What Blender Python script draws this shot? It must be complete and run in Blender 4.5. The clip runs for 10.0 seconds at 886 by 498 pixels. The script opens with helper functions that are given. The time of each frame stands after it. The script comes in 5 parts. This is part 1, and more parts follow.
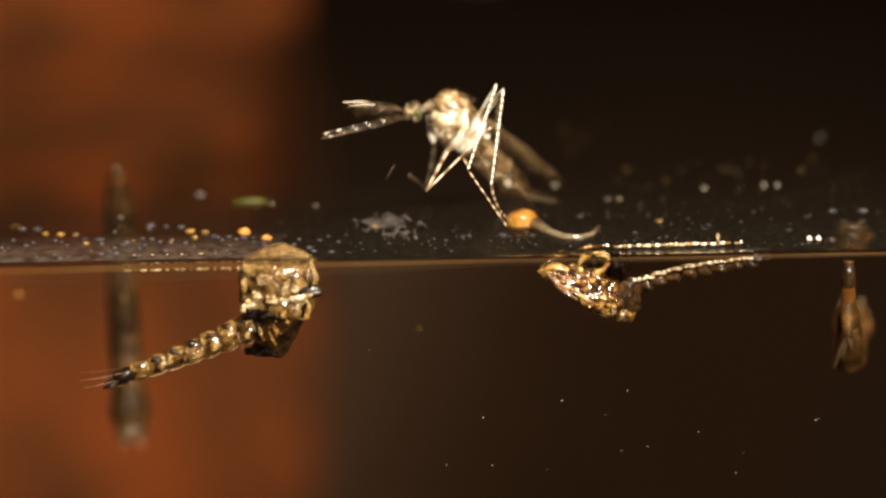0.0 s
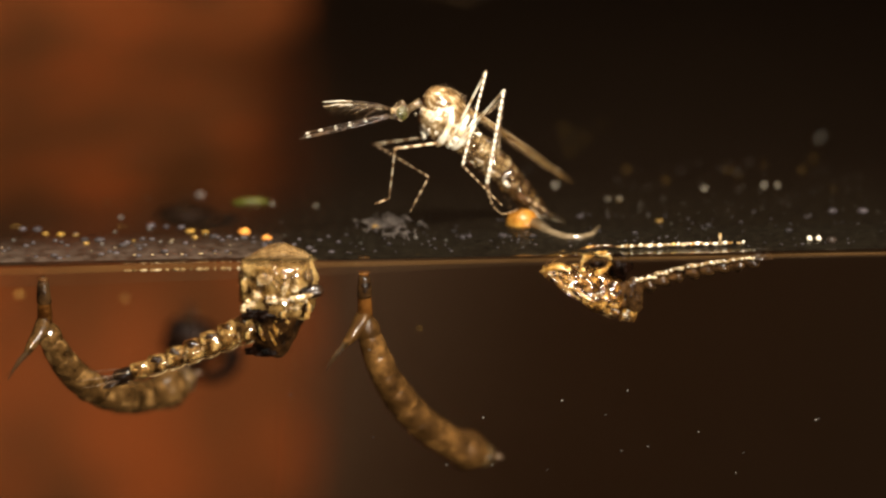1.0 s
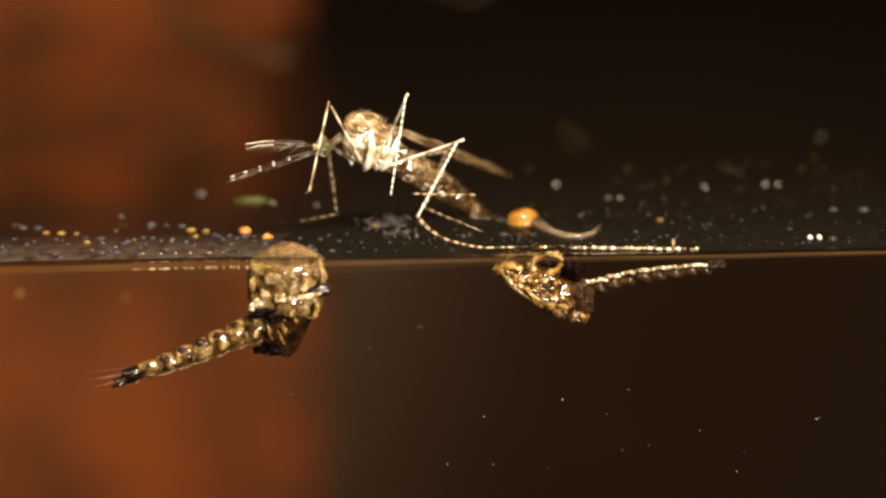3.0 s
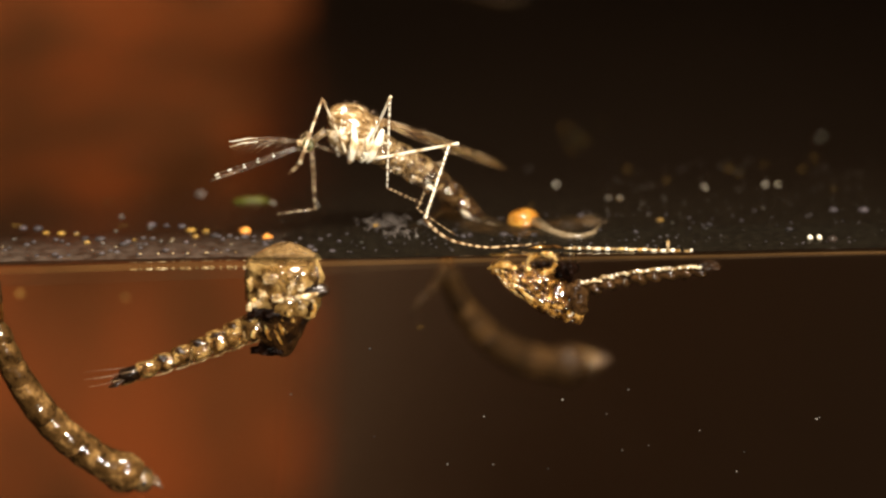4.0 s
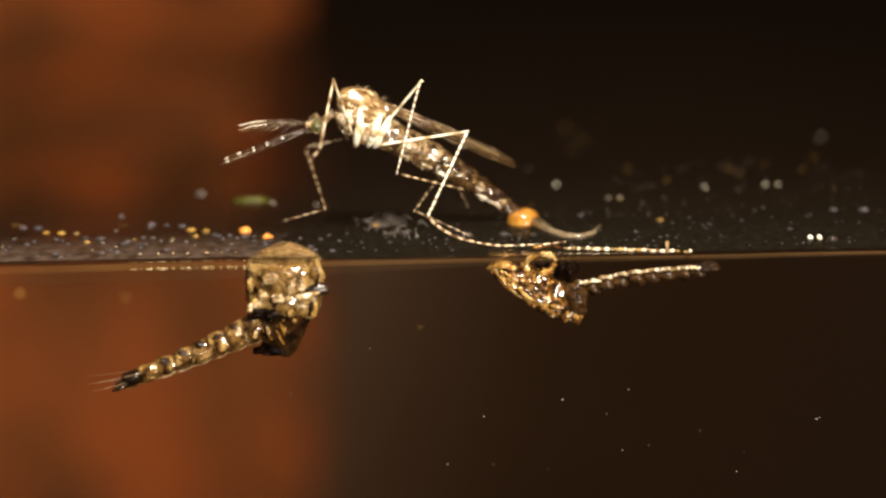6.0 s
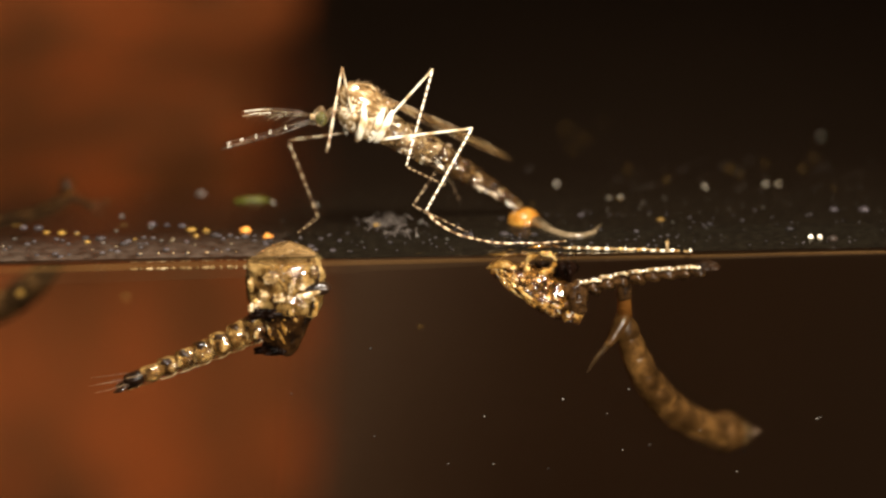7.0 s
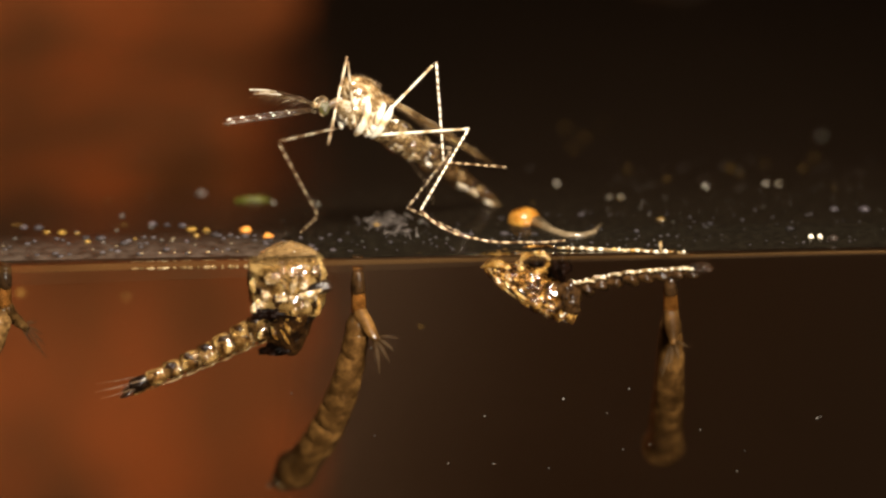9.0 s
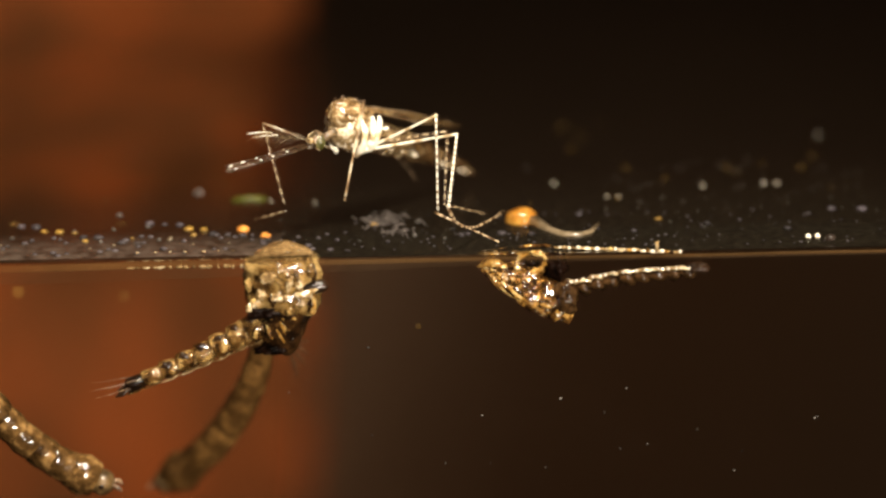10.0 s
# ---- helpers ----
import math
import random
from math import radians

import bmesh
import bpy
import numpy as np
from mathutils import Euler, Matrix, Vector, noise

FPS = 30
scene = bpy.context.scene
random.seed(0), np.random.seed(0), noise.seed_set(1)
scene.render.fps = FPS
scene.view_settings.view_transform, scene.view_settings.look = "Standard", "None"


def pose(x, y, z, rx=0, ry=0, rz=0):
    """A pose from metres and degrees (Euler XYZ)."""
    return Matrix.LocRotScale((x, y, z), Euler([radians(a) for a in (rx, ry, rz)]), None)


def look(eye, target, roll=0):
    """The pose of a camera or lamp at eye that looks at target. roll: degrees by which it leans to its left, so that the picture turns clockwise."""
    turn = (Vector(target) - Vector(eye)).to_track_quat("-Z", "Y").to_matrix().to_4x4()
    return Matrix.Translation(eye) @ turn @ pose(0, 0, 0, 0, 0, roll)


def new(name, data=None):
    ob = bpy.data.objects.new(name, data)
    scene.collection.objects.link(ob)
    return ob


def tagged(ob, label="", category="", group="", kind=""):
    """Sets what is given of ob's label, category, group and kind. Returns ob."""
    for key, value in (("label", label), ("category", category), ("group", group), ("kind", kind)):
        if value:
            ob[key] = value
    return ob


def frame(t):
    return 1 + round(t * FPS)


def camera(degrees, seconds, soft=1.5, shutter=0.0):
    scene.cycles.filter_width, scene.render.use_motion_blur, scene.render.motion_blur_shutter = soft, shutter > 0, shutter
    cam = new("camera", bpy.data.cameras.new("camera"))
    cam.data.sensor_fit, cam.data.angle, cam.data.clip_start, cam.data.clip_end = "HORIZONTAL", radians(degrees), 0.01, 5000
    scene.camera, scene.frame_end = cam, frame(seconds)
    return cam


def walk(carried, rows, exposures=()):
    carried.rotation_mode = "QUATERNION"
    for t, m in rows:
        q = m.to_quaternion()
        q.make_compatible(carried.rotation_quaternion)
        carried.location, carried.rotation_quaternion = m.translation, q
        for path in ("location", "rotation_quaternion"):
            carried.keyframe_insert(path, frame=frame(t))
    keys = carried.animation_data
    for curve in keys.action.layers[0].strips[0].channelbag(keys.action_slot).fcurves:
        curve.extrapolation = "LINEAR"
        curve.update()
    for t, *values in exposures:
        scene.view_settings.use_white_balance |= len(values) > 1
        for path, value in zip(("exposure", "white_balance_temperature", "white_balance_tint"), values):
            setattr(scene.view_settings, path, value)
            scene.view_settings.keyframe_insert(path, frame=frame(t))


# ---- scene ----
# The place is a few centimetres of water in front of a macro lens; lengths below are written in mm.
MM = 0.001


def mm(x, y, z, rx=0, ry=0, rz=0):
    return pose(x * MM, y * MM, z * MM, rx, ry, rz)


# ---- camera: 120 mm before the water's edge, looking down 18 degrees ----
PITCH = radians(18)
cam = camera(10.0, 10.0, soft=2.6)
cam.data.dof.use_dof = True
cam.data.dof.focus_distance = 0.1207
cam.data.dof.aperture_fstop = 34.0


def held(t, dx, dz):
    """The camera's pose with its aim moved dx, dz millimetres across the picture."""
    up = Vector((0, math.sin(PITCH), math.cos(PITCH)))
    ahead = Vector((0, math.cos(PITCH), -math.sin(PITCH)))
    aim = (Vector((dx, 0, 0)) + up * (0.241 + dz)) * MM
    return (t, look(aim - ahead * 0.120, aim, -1.15))


walk(cam, [held(0, 0.02, 0.024), held(1.5, 0.014, 0.018), held(2.5, 0.0, 0.0), held(5.5, 0.0, 0.0),
           held(7.0, -0.01, -0.01), held(9.5, -0.016, -0.018), held(9.75, -0.01, -0.02), held(10.0, 0.045, -0.033)])

# ---- light: dim warm room, a small lamp above and an added fill lamp beside the lens ----
world = bpy.data.worlds.new("world")
scene.world = world
world.use_nodes = True
world.node_tree.nodes["Background"].inputs[0].default_value = (0.33, 0.23, 0.14, 1)
world.node_tree.nodes["Background"].inputs[1].default_value = 0.27


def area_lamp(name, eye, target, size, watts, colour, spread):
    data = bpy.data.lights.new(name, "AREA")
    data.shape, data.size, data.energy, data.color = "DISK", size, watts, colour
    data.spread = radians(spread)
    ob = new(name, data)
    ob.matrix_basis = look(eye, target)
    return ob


area_lamp("macro_lamp", (0.035, -0.065, 0.20), (0, 0.002, 0), 0.050, 0.045, (1.0, 0.89, 0.73), 30)
# unseen fill lamp, added to brighten undersides and the clay behind
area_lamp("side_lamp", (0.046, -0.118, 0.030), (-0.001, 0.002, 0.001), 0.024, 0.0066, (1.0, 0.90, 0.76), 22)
scene.view_settings.exposure = 0.0


# ---- materials ----
def material(name):
    m = bpy.data.materials.new(name)
    m.use_nodes = True
    return m, m.node_tree.nodes, m.node_tree.links


def skin(name, stops, scale=3.0, rough=0.4, bump=0.3, bump_scale=12.0, detail=6.0, translucent=0.0, coat=0.0,
         spec=0.5, vary=0.0, bands=0.0, clear=0.0, bump_mm=0.06, stretch=(1, 1, 1)):
    """A surface of mottled colour: stops are (place, colour) pairs along a noise whose scale counts per millimetre."""
    m, nodes, links = material(name)
    p = nodes["Principled BSDF"]
    co = nodes.new("ShaderNodeTexCoord")
    sized = nodes.new("ShaderNodeMapping")
    sized.inputs["Scale"].default_value = [k / MM for k in stretch]
    links.new(co.outputs["Object"], sized.inputs["Vector"])
    n = nodes.new("ShaderNodeTexNoise")
    n.inputs["Scale"].default_value, n.inputs["Detail"].default_value, n.inputs["Roughness"].default_value = scale, detail, 0.65
    n.noise_dimensions = "4D"
    links.new(sized.outputs["Vector"], n.inputs["Vector"])
    each = nodes.new("ShaderNodeObjectInfo")
    apart = nodes.new("ShaderNodeMath")
    apart.operation = "MULTIPLY"
    apart.inputs[1].default_value = 37.0
    links.new(each.outputs["Random"], apart.inputs[0])
    links.new(apart.outputs[0], n.inputs["W"])
    ramp = nodes.new("ShaderNodeValToRGB")
    while len(ramp.color_ramp.elements) < len(stops):
        ramp.color_ramp.elements.new(0.5)
    for e, (place, colour) in zip(ramp.color_ramp.elements, stops):
        e.position, e.color = place, (*colour, 1)
    links.new(n.outputs["Fac"], ramp.inputs["Fac"])
    if bands:
        wave = nodes.new("ShaderNodeTexWave")
        wave.bands_direction, wave.wave_profile = "Z", "SIN"
        wave.inputs["Scale"].default_value, wave.inputs["Distortion"].default_value = bands, 6.0
        wave.inputs["Detail"].default_value, wave.inputs["Detail Scale"].default_value = 2.0, 1.5
        links.new(sized.outputs["Vector"], wave.inputs["Vector"])
        links.new(wave.outputs["Fac"], ramp.inputs["Fac"])
    colour = ramp.outputs["Color"]
    if vary:
        info = nodes.new("ShaderNodeObjectInfo")
        hsv = nodes.new("ShaderNodeHueSaturation")
        amount = nodes.new("ShaderNodeMapRange")
        amount.inputs["To Min"].default_value, amount.inputs["To Max"].default_value = 1 - vary, 1 + vary
        links.new(info.outputs["Random"], amount.inputs["Value"])
        links.new(amount.outputs["Result"], hsv.inputs["Value"])
        links.new(colour, hsv.inputs["Color"])
        colour = hsv.outputs["Color"]
    links.new(colour, p.inputs["Base Color"])
    p.inputs["Roughness"].default_value = rough
    p.inputs["Coat Weight"].default_value, p.inputs["Coat Roughness"].default_value = coat, 0.06
    p.inputs["Coat IOR"].default_value = 1.7
    p.inputs["Specular IOR Level"].default_value = spec
    p.inputs["Transmission Weight"].default_value, p.inputs["IOR"].default_value = clear, 1.42
    n2 = nodes.new("ShaderNodeTexNoise")
    n2.inputs["Scale"].default_value, n2.inputs["Detail"].default_value = bump_scale, 1.6
    links.new(sized.outputs["Vector"], n2.inputs["Vector"])
    b = nodes.new("ShaderNodeBump")
    b.inputs["Strength"].default_value, b.inputs["Distance"].default_value = bump, bump_mm * MM
    links.new(n2.outputs["Fac"], b.inputs["Height"])
    links.new(b.outputs["Normal"], p.inputs["Normal"])
    links.new(b.outputs["Normal"], p.inputs["Coat Normal"])
    if translucent:
        tr = nodes.new("ShaderNodeBsdfTranslucent")
        links.new(colour, tr.inputs["Color"])
        ms = nodes.new("ShaderNodeMixShader")
        ms.inputs[0].default_value = translucent
        links.new(p.outputs[0], ms.inputs[1])
        links.new(tr.outputs[0], ms.inputs[2])
        links.new(ms.outputs[0], nodes["Material Output"].inputs["Surface"])
    return m


def see_through(name, colour, clear, rough=0.2, scale=6.0, spread=0.2, fade=None):
    """A thin film: a gloss and a tint over a mostly clear sheet, uneven at a scale per millimetre."""
    m, nodes, links = material(name)
    p = nodes["Principled BSDF"]
    p.inputs["Base Color"].default_value, p.inputs["Roughness"].default_value = (*colour, 1), rough
    p.inputs["Specular IOR Level"].default_value = 0.5 if rough < 0.4 else 0.08
    co = nodes.new("ShaderNodeTexCoord")
    n = nodes.new("ShaderNodeTexNoise")
    n.inputs["Scale"].default_value, n.inputs["Detail"].default_value = scale / MM, 5.0
    links.new(co.outputs["Object"], n.inputs["Vector"])
    a = nodes.new("ShaderNodeMapRange")
    a.inputs["From Min"].default_value, a.inputs["From Max"].default_value = 0.3, 0.7
    a.inputs["To Min"].default_value, a.inputs["To Max"].default_value = 1 - clear - spread, 1 - clear + spread
    links.new(n.outputs["Fac"], a.inputs["Value"])
    alpha = a.outputs["Result"]
    if fade:
        xyz = nodes.new("ShaderNodeSeparateXYZ")
        links.new(co.outputs["Object"], xyz.inputs[0])
        far = nodes.new("ShaderNodeMapRange")
        far.interpolation_type = "SMOOTHSTEP"
        far.inputs["From Min"].default_value, far.inputs["From Max"].default_value = fade[0] * MM, fade[1] * MM
        far.inputs["To Min"].default_value, far.inputs["To Max"].default_value = 1.0, 0.0
        links.new(xyz.outputs["Y"], far.inputs["Value"])
        both = nodes.new("ShaderNodeMath")
        both.operation = "MULTIPLY"
        links.new(alpha, both.inputs[0])
        links.new(far.outputs["Result"], both.inputs[1])
        alpha = both.outputs[0]
    links.new(alpha, p.inputs["Alpha"])
    return m


def water_material():
    m, nodes, links = material("water")
    p = nodes["Principled BSDF"]
    p.inputs["Base Color"].default_value = (0.99, 0.97, 0.93, 1)
    p.inputs["Transmission Weight"].default_value, p.inputs["IOR"].default_value = 1.0, 1.33
    p.inputs["Roughness"].default_value = 0.02
    return m


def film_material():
    """Dust lies thick along the front, then a band of shade put into the colour, thinning out away from it."""
    m, nodes, links = material("dusty_film_shade_band")
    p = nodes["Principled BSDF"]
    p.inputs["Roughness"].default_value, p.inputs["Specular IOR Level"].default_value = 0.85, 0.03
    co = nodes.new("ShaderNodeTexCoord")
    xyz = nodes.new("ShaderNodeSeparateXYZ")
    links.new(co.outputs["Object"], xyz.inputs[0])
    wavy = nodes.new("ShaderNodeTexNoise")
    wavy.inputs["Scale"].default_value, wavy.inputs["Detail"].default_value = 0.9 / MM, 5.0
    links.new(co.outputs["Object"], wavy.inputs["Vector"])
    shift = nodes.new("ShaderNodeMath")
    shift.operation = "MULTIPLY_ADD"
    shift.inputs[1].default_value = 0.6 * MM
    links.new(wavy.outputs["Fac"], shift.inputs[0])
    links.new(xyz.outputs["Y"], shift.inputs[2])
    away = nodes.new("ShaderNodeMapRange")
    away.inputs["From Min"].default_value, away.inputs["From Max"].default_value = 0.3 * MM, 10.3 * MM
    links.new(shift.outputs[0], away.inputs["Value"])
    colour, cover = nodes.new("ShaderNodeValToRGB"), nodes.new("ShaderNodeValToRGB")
    # the later, darker stops paint the shaded band across the water
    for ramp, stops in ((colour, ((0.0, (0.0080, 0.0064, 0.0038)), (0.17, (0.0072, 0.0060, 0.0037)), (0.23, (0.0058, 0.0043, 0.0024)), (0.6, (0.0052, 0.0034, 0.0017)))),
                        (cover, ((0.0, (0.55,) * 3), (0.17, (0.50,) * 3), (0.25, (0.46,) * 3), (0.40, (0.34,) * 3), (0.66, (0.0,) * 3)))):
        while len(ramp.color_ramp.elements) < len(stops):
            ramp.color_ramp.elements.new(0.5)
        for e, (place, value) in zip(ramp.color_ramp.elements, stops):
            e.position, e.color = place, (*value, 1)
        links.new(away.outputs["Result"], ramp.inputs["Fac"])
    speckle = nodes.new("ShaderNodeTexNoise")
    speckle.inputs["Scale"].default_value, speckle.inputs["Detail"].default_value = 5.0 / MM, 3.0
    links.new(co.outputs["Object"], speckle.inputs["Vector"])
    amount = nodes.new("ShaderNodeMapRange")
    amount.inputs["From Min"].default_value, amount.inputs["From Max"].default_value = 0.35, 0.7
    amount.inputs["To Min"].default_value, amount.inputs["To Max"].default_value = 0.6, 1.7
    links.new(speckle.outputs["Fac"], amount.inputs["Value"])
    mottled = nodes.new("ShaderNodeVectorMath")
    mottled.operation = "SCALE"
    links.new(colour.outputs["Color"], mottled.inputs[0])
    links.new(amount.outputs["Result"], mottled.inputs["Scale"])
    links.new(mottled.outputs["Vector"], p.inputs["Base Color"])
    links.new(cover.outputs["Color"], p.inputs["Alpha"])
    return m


def board_material():
    """Brown board, uneven, with the warm glow beside the clay put into its colour."""
    m, nodes, links = material("brown_board_glow")
    p = nodes["Principled BSDF"]
    p.inputs["Roughness"].default_value, p.inputs["Specular IOR Level"].default_value = 0.95, 0.05
    co = nodes.new("ShaderNodeTexCoord")
    xyz = nodes.new("ShaderNodeSeparateXYZ")
    links.new(co.outputs["Object"], xyz.inputs[0])
    n = nodes.new("ShaderNodeTexNoise")
    n.inputs["Scale"].default_value, n.inputs["Detail"].default_value = 0.06 / MM, 4.0
    links.new(co.outputs["Object"], n.inputs["Vector"])
    shift = nodes.new("ShaderNodeMath")
    shift.operation = "MULTIPLY_ADD"
    shift.inputs[1].default_value = 14 * MM
    links.new(n.outputs["Fac"], shift.inputs[0])
    links.new(xyz.outputs["X"], shift.inputs[2])
    across = nodes.new("ShaderNodeMapRange")
    across.inputs["From Min"].default_value, across.inputs["From Max"].default_value = 2 * MM, 30 * MM
    links.new(shift.outputs[0], across.inputs["Value"])
    ramp = nodes.new("ShaderNodeValToRGB")
    # the first, warmer stop paints light spilling over from the clay
    for e, colour in zip(ramp.color_ramp.elements, ((0.54, 0.315, 0.185), (0.43, 0.30, 0.215))):
        e.color = (*colour, 1)
    links.new(across.outputs["Result"], ramp.inputs["Fac"])
    links.new(ramp.outputs["Color"], p.inputs["Base Color"])
    return m


M_WATER = water_material()
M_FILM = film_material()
M_HAZE = see_through("lilac_haze", (0.088, 0.062, 0.046), 0.60, 0.85, 3.2, 0.34, fade=(0.3, 2.5))
M_RIM = see_through("meniscus", (0.13, 0.065, 0.018), 0.85, 0.45, 0.15, 0.12)
M_RIM_SHADE = see_through("meniscus_shade", (0.05, 0.027, 0.011), 0.92, 0.5, 0.2, 0.07)
M_CLAY = skin("terracotta", [(0.33, (0.038, 0.0148, 0.0050)), (0.5, (0.080, 0.0238, 0.0070)), (0.64, (0.154, 0.0345, 0.0077))], 0.34, 0.95, 0.5, 0.4, detail=2.5, spec=0.03, stretch=(1, 1, 0.5))
M_WALL = board_material()
M_DARK_WALL = skin("dark_mirrored_wall", [(0.3, (0.045, 0.031, 0.021)), (0.7, (0.075, 0.052, 0.035))], 0.02, 0.95, 0.3, 0.3, spec=0.05)
M_TABLE = skin("dark_table", [(0.3, (0.0140, 0.0084, 0.0052)), (0.7, (0.022, 0.0135, 0.0082))], 0.03, 0.9, 0.3, 0.4, spec=0.05)
M_SCALES = skin("thorax_scales", [(0.36, (0.05, 0.025, 0.008)), (0.52, (0.25, 0.15, 0.062)), (0.66, (0.68, 0.55, 0.35))], 7.0, 0.16, 1.0, 8, coat=1.0, spec=0.8, bump_mm=0.04, stretch=(0.5, 1, 1.2))
M_BELLY = skin("abdomen_skin", [(0.42, (0.020, 0.009, 0.003)), (0.56, (0.10, 0.052, 0.018)), (0.70, (0.50, 0.36, 0.18))], 5.0, 0.08, 1.0, 8, coat=1.0, clear=0.4, bump_mm=0.06)
M_BELLY_PALE = skin("pale_abdomen_skin", [(0.40, (0.075, 0.038, 0.013)), (0.54, (0.26, 0.165, 0.070)), (0.68, (0.72, 0.58, 0.36))], 4.5, 0.1, 1.0, 8, coat=1.0, clear=0.4, bump_mm=0.05)
M_LEG = skin("banded_leg", [(0.16, (0.24, 0.16, 0.09)), (0.30, (0.74, 0.62, 0.44)), (0.55, (0.95, 0.88, 0.72))], 4.0, 0.3, 0.4, 25.0, coat=0.4, bands=1.8)
# two browner leg skins, with dimmer light put into the colour
M_BROWN_LEG = skin("dim_brown_leg", [(0.2, (0.06, 0.032, 0.014)), (0.5, (0.17, 0.10, 0.05)), (0.8, (0.62, 0.46, 0.28))], 4.0, 0.25, 0.5, 20.0, coat=0.6, bands=1.5)
M_PALE_LEG = skin("half_dim_leg", [(0.10, (0.20, 0.12, 0.06)), (0.4, (0.40, 0.28, 0.16)), (0.7, (0.66, 0.55, 0.38))], 6.0, 0.25, 0.5, 20.0, coat=0.6, bands=0.5)
M_THIGH = skin("pale_thigh", [(0.04, (0.44, 0.31, 0.17)), (0.2, (0.68, 0.55, 0.36)), (0.5, (0.85, 0.78, 0.62))], 6.0, 0.3, 0.5, 20.0, coat=0.5, bands=0.45)
M_COXA = skin("coxa_scales", [(0.34, (0.16, 0.085, 0.03)), (0.48, (0.46, 0.34, 0.18)), (0.64, (0.92, 0.84, 0.68))], 3.6, 0.12, 1.0, 6, coat=1.0, bump_mm=0.04)
M_TARSUS = skin("tan_tarsus", [(0.2, (0.08, 0.042, 0.018)), (0.45, (0.27, 0.16, 0.075)), (0.8, (0.55, 0.40, 0.24))], 4.0, 0.25, 0.6, 12.0, coat=0.6, bands=1.2)
M_FLANK = skin("amber_flank", [(0.38, (0.09, 0.050, 0.018)), (0.52, (0.32, 0.22, 0.11)), (0.66, (0.80, 0.70, 0.53))], 5.0, 0.10, 1.0, 5, coat=1.0, bump_mm=0.045)
M_VEIN = skin("wing_vein", [(0.4, (0.07, 0.038, 0.015)), (0.6, (0.26, 0.16, 0.07))], 2.0, 0.2, 0.4, 20.0, coat=0.6)
M_WING = see_through("wing_membrane", (0.20, 0.11, 0.042), 0.982, 0.10, 2.5, 0.03)
M_EYE = skin("eye", [(0.4, (0.03, 0.03, 0.006)), (0.65, (0.11, 0.095, 0.022))], 9.0, 0.12, 0.5, 45.0, coat=0.8)
M_HEAD = skin("head_scales", [(0.4, (0.025, 0.015, 0.007)), (0.6, (0.17, 0.11, 0.052))], 8.0, 0.35, 0.6, 20.0, coat=0.3)
M_FEELER = skin("feeler", [(0.46, (0.03, 0.017, 0.009)), (0.60, (0.10, 0.056, 0.028)), (0.76, (0.36, 0.25, 0.15))], 3.4, 0.25, 0.4, 25.0, coat=0.4)
M_BRISTLE = skin("bristle", [(0.4, (0.05, 0.03, 0.02)), (0.6, (0.25, 0.16, 0.09))], 8.0, 0.3, 0.2, 20.0)
M_PUPA_DARK = skin("pupa_wing_case", [(0.42, (0.007, 0.0035, 0.0018)), (0.58, (0.040, 0.017, 0.005)), (0.74, (0.28, 0.145, 0.042))], 2.6, 0.2, 1.0, 6, coat=0.35, clear=0.2, bump_mm=0.05)
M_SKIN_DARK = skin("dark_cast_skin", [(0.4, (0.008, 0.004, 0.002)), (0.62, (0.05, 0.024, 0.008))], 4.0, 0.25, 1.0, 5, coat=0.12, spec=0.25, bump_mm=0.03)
M_PUPA_BAND = skin("pupa_segment", [(0.38, (0.022, 0.010, 0.003)), (0.50, (0.20, 0.097, 0.024)), (0.64, (0.66, 0.43, 0.15))], 4.0, 0.10, 1.0, 6, coat=1.0, clear=0.55, bump_mm=0.045)
M_SHELL = skin("amber_shell", [(0.45, (0.018, 0.007, 0.0015)), (0.56, (0.19, 0.082, 0.016)), (0.66, (0.80, 0.46, 0.12))], 5.0, 0.1, 1.0, 7, coat=1.0, clear=0.3, bump_mm=0.03)
M_PUPA_PALE = skin("pupa_pale_skin", [(0.36, (0.05, 0.024, 0.007)), (0.48, (0.18, 0.096, 0.026)), (0.64, (0.58, 0.38, 0.14))], 1.9, 0.1, 1.0, 4, coat=1.0, clear=0.3, bump_mm=0.04)
# these two pale skins also serve as painted glints and reflections
M_GLEAM = skin("pale_skin_and_glint", [(0.36, (0.09, 0.05, 0.018)), (0.5, (0.30, 0.19, 0.08)), (0.66, (0.80, 0.66, 0.42))], 4.0, 0.1, 1.0, 6, coat=1.0, clear=0.15, bump_mm=0.02)
M_SILVER = skin("bright_edge_and_glint", [(0.36, (0.42, 0.30, 0.16)), (0.52, (0.85, 0.76, 0.60))], 5.0, 0.10, 1.0, 6, coat=1.0, bump_mm=0.02)
M_CROWN = skin("dry_crown", [(0.34, (0.11, 0.056, 0.017)), (0.6, (0.33, 0.205, 0.085))], 2.8, 0.15, 1.0, 5, coat=1.0, clear=0.3, bump_mm=0.06)
M_GOLD = skin("gold_skin", [(0.36, (0.09, 0.036, 0.006)), (0.5, (0.40, 0.20, 0.04)), (0.64, (0.95, 0.70, 0.28))], 4.0, 0.1, 1.0, 6, coat=1.0, clear=0.3, bump_mm=0.025)
M_HOLE = skin("dark_hollow", [(0.4, (0.006, 0.003, 0.0015)), (0.6, (0.022, 0.010, 0.004))], 5.0, 0.3, 1.0, 6, spec=0.4, bump_mm=0.05, coat=0.15)
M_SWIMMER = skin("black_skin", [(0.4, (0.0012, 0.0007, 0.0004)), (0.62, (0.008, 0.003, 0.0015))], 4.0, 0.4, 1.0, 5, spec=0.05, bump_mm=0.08)
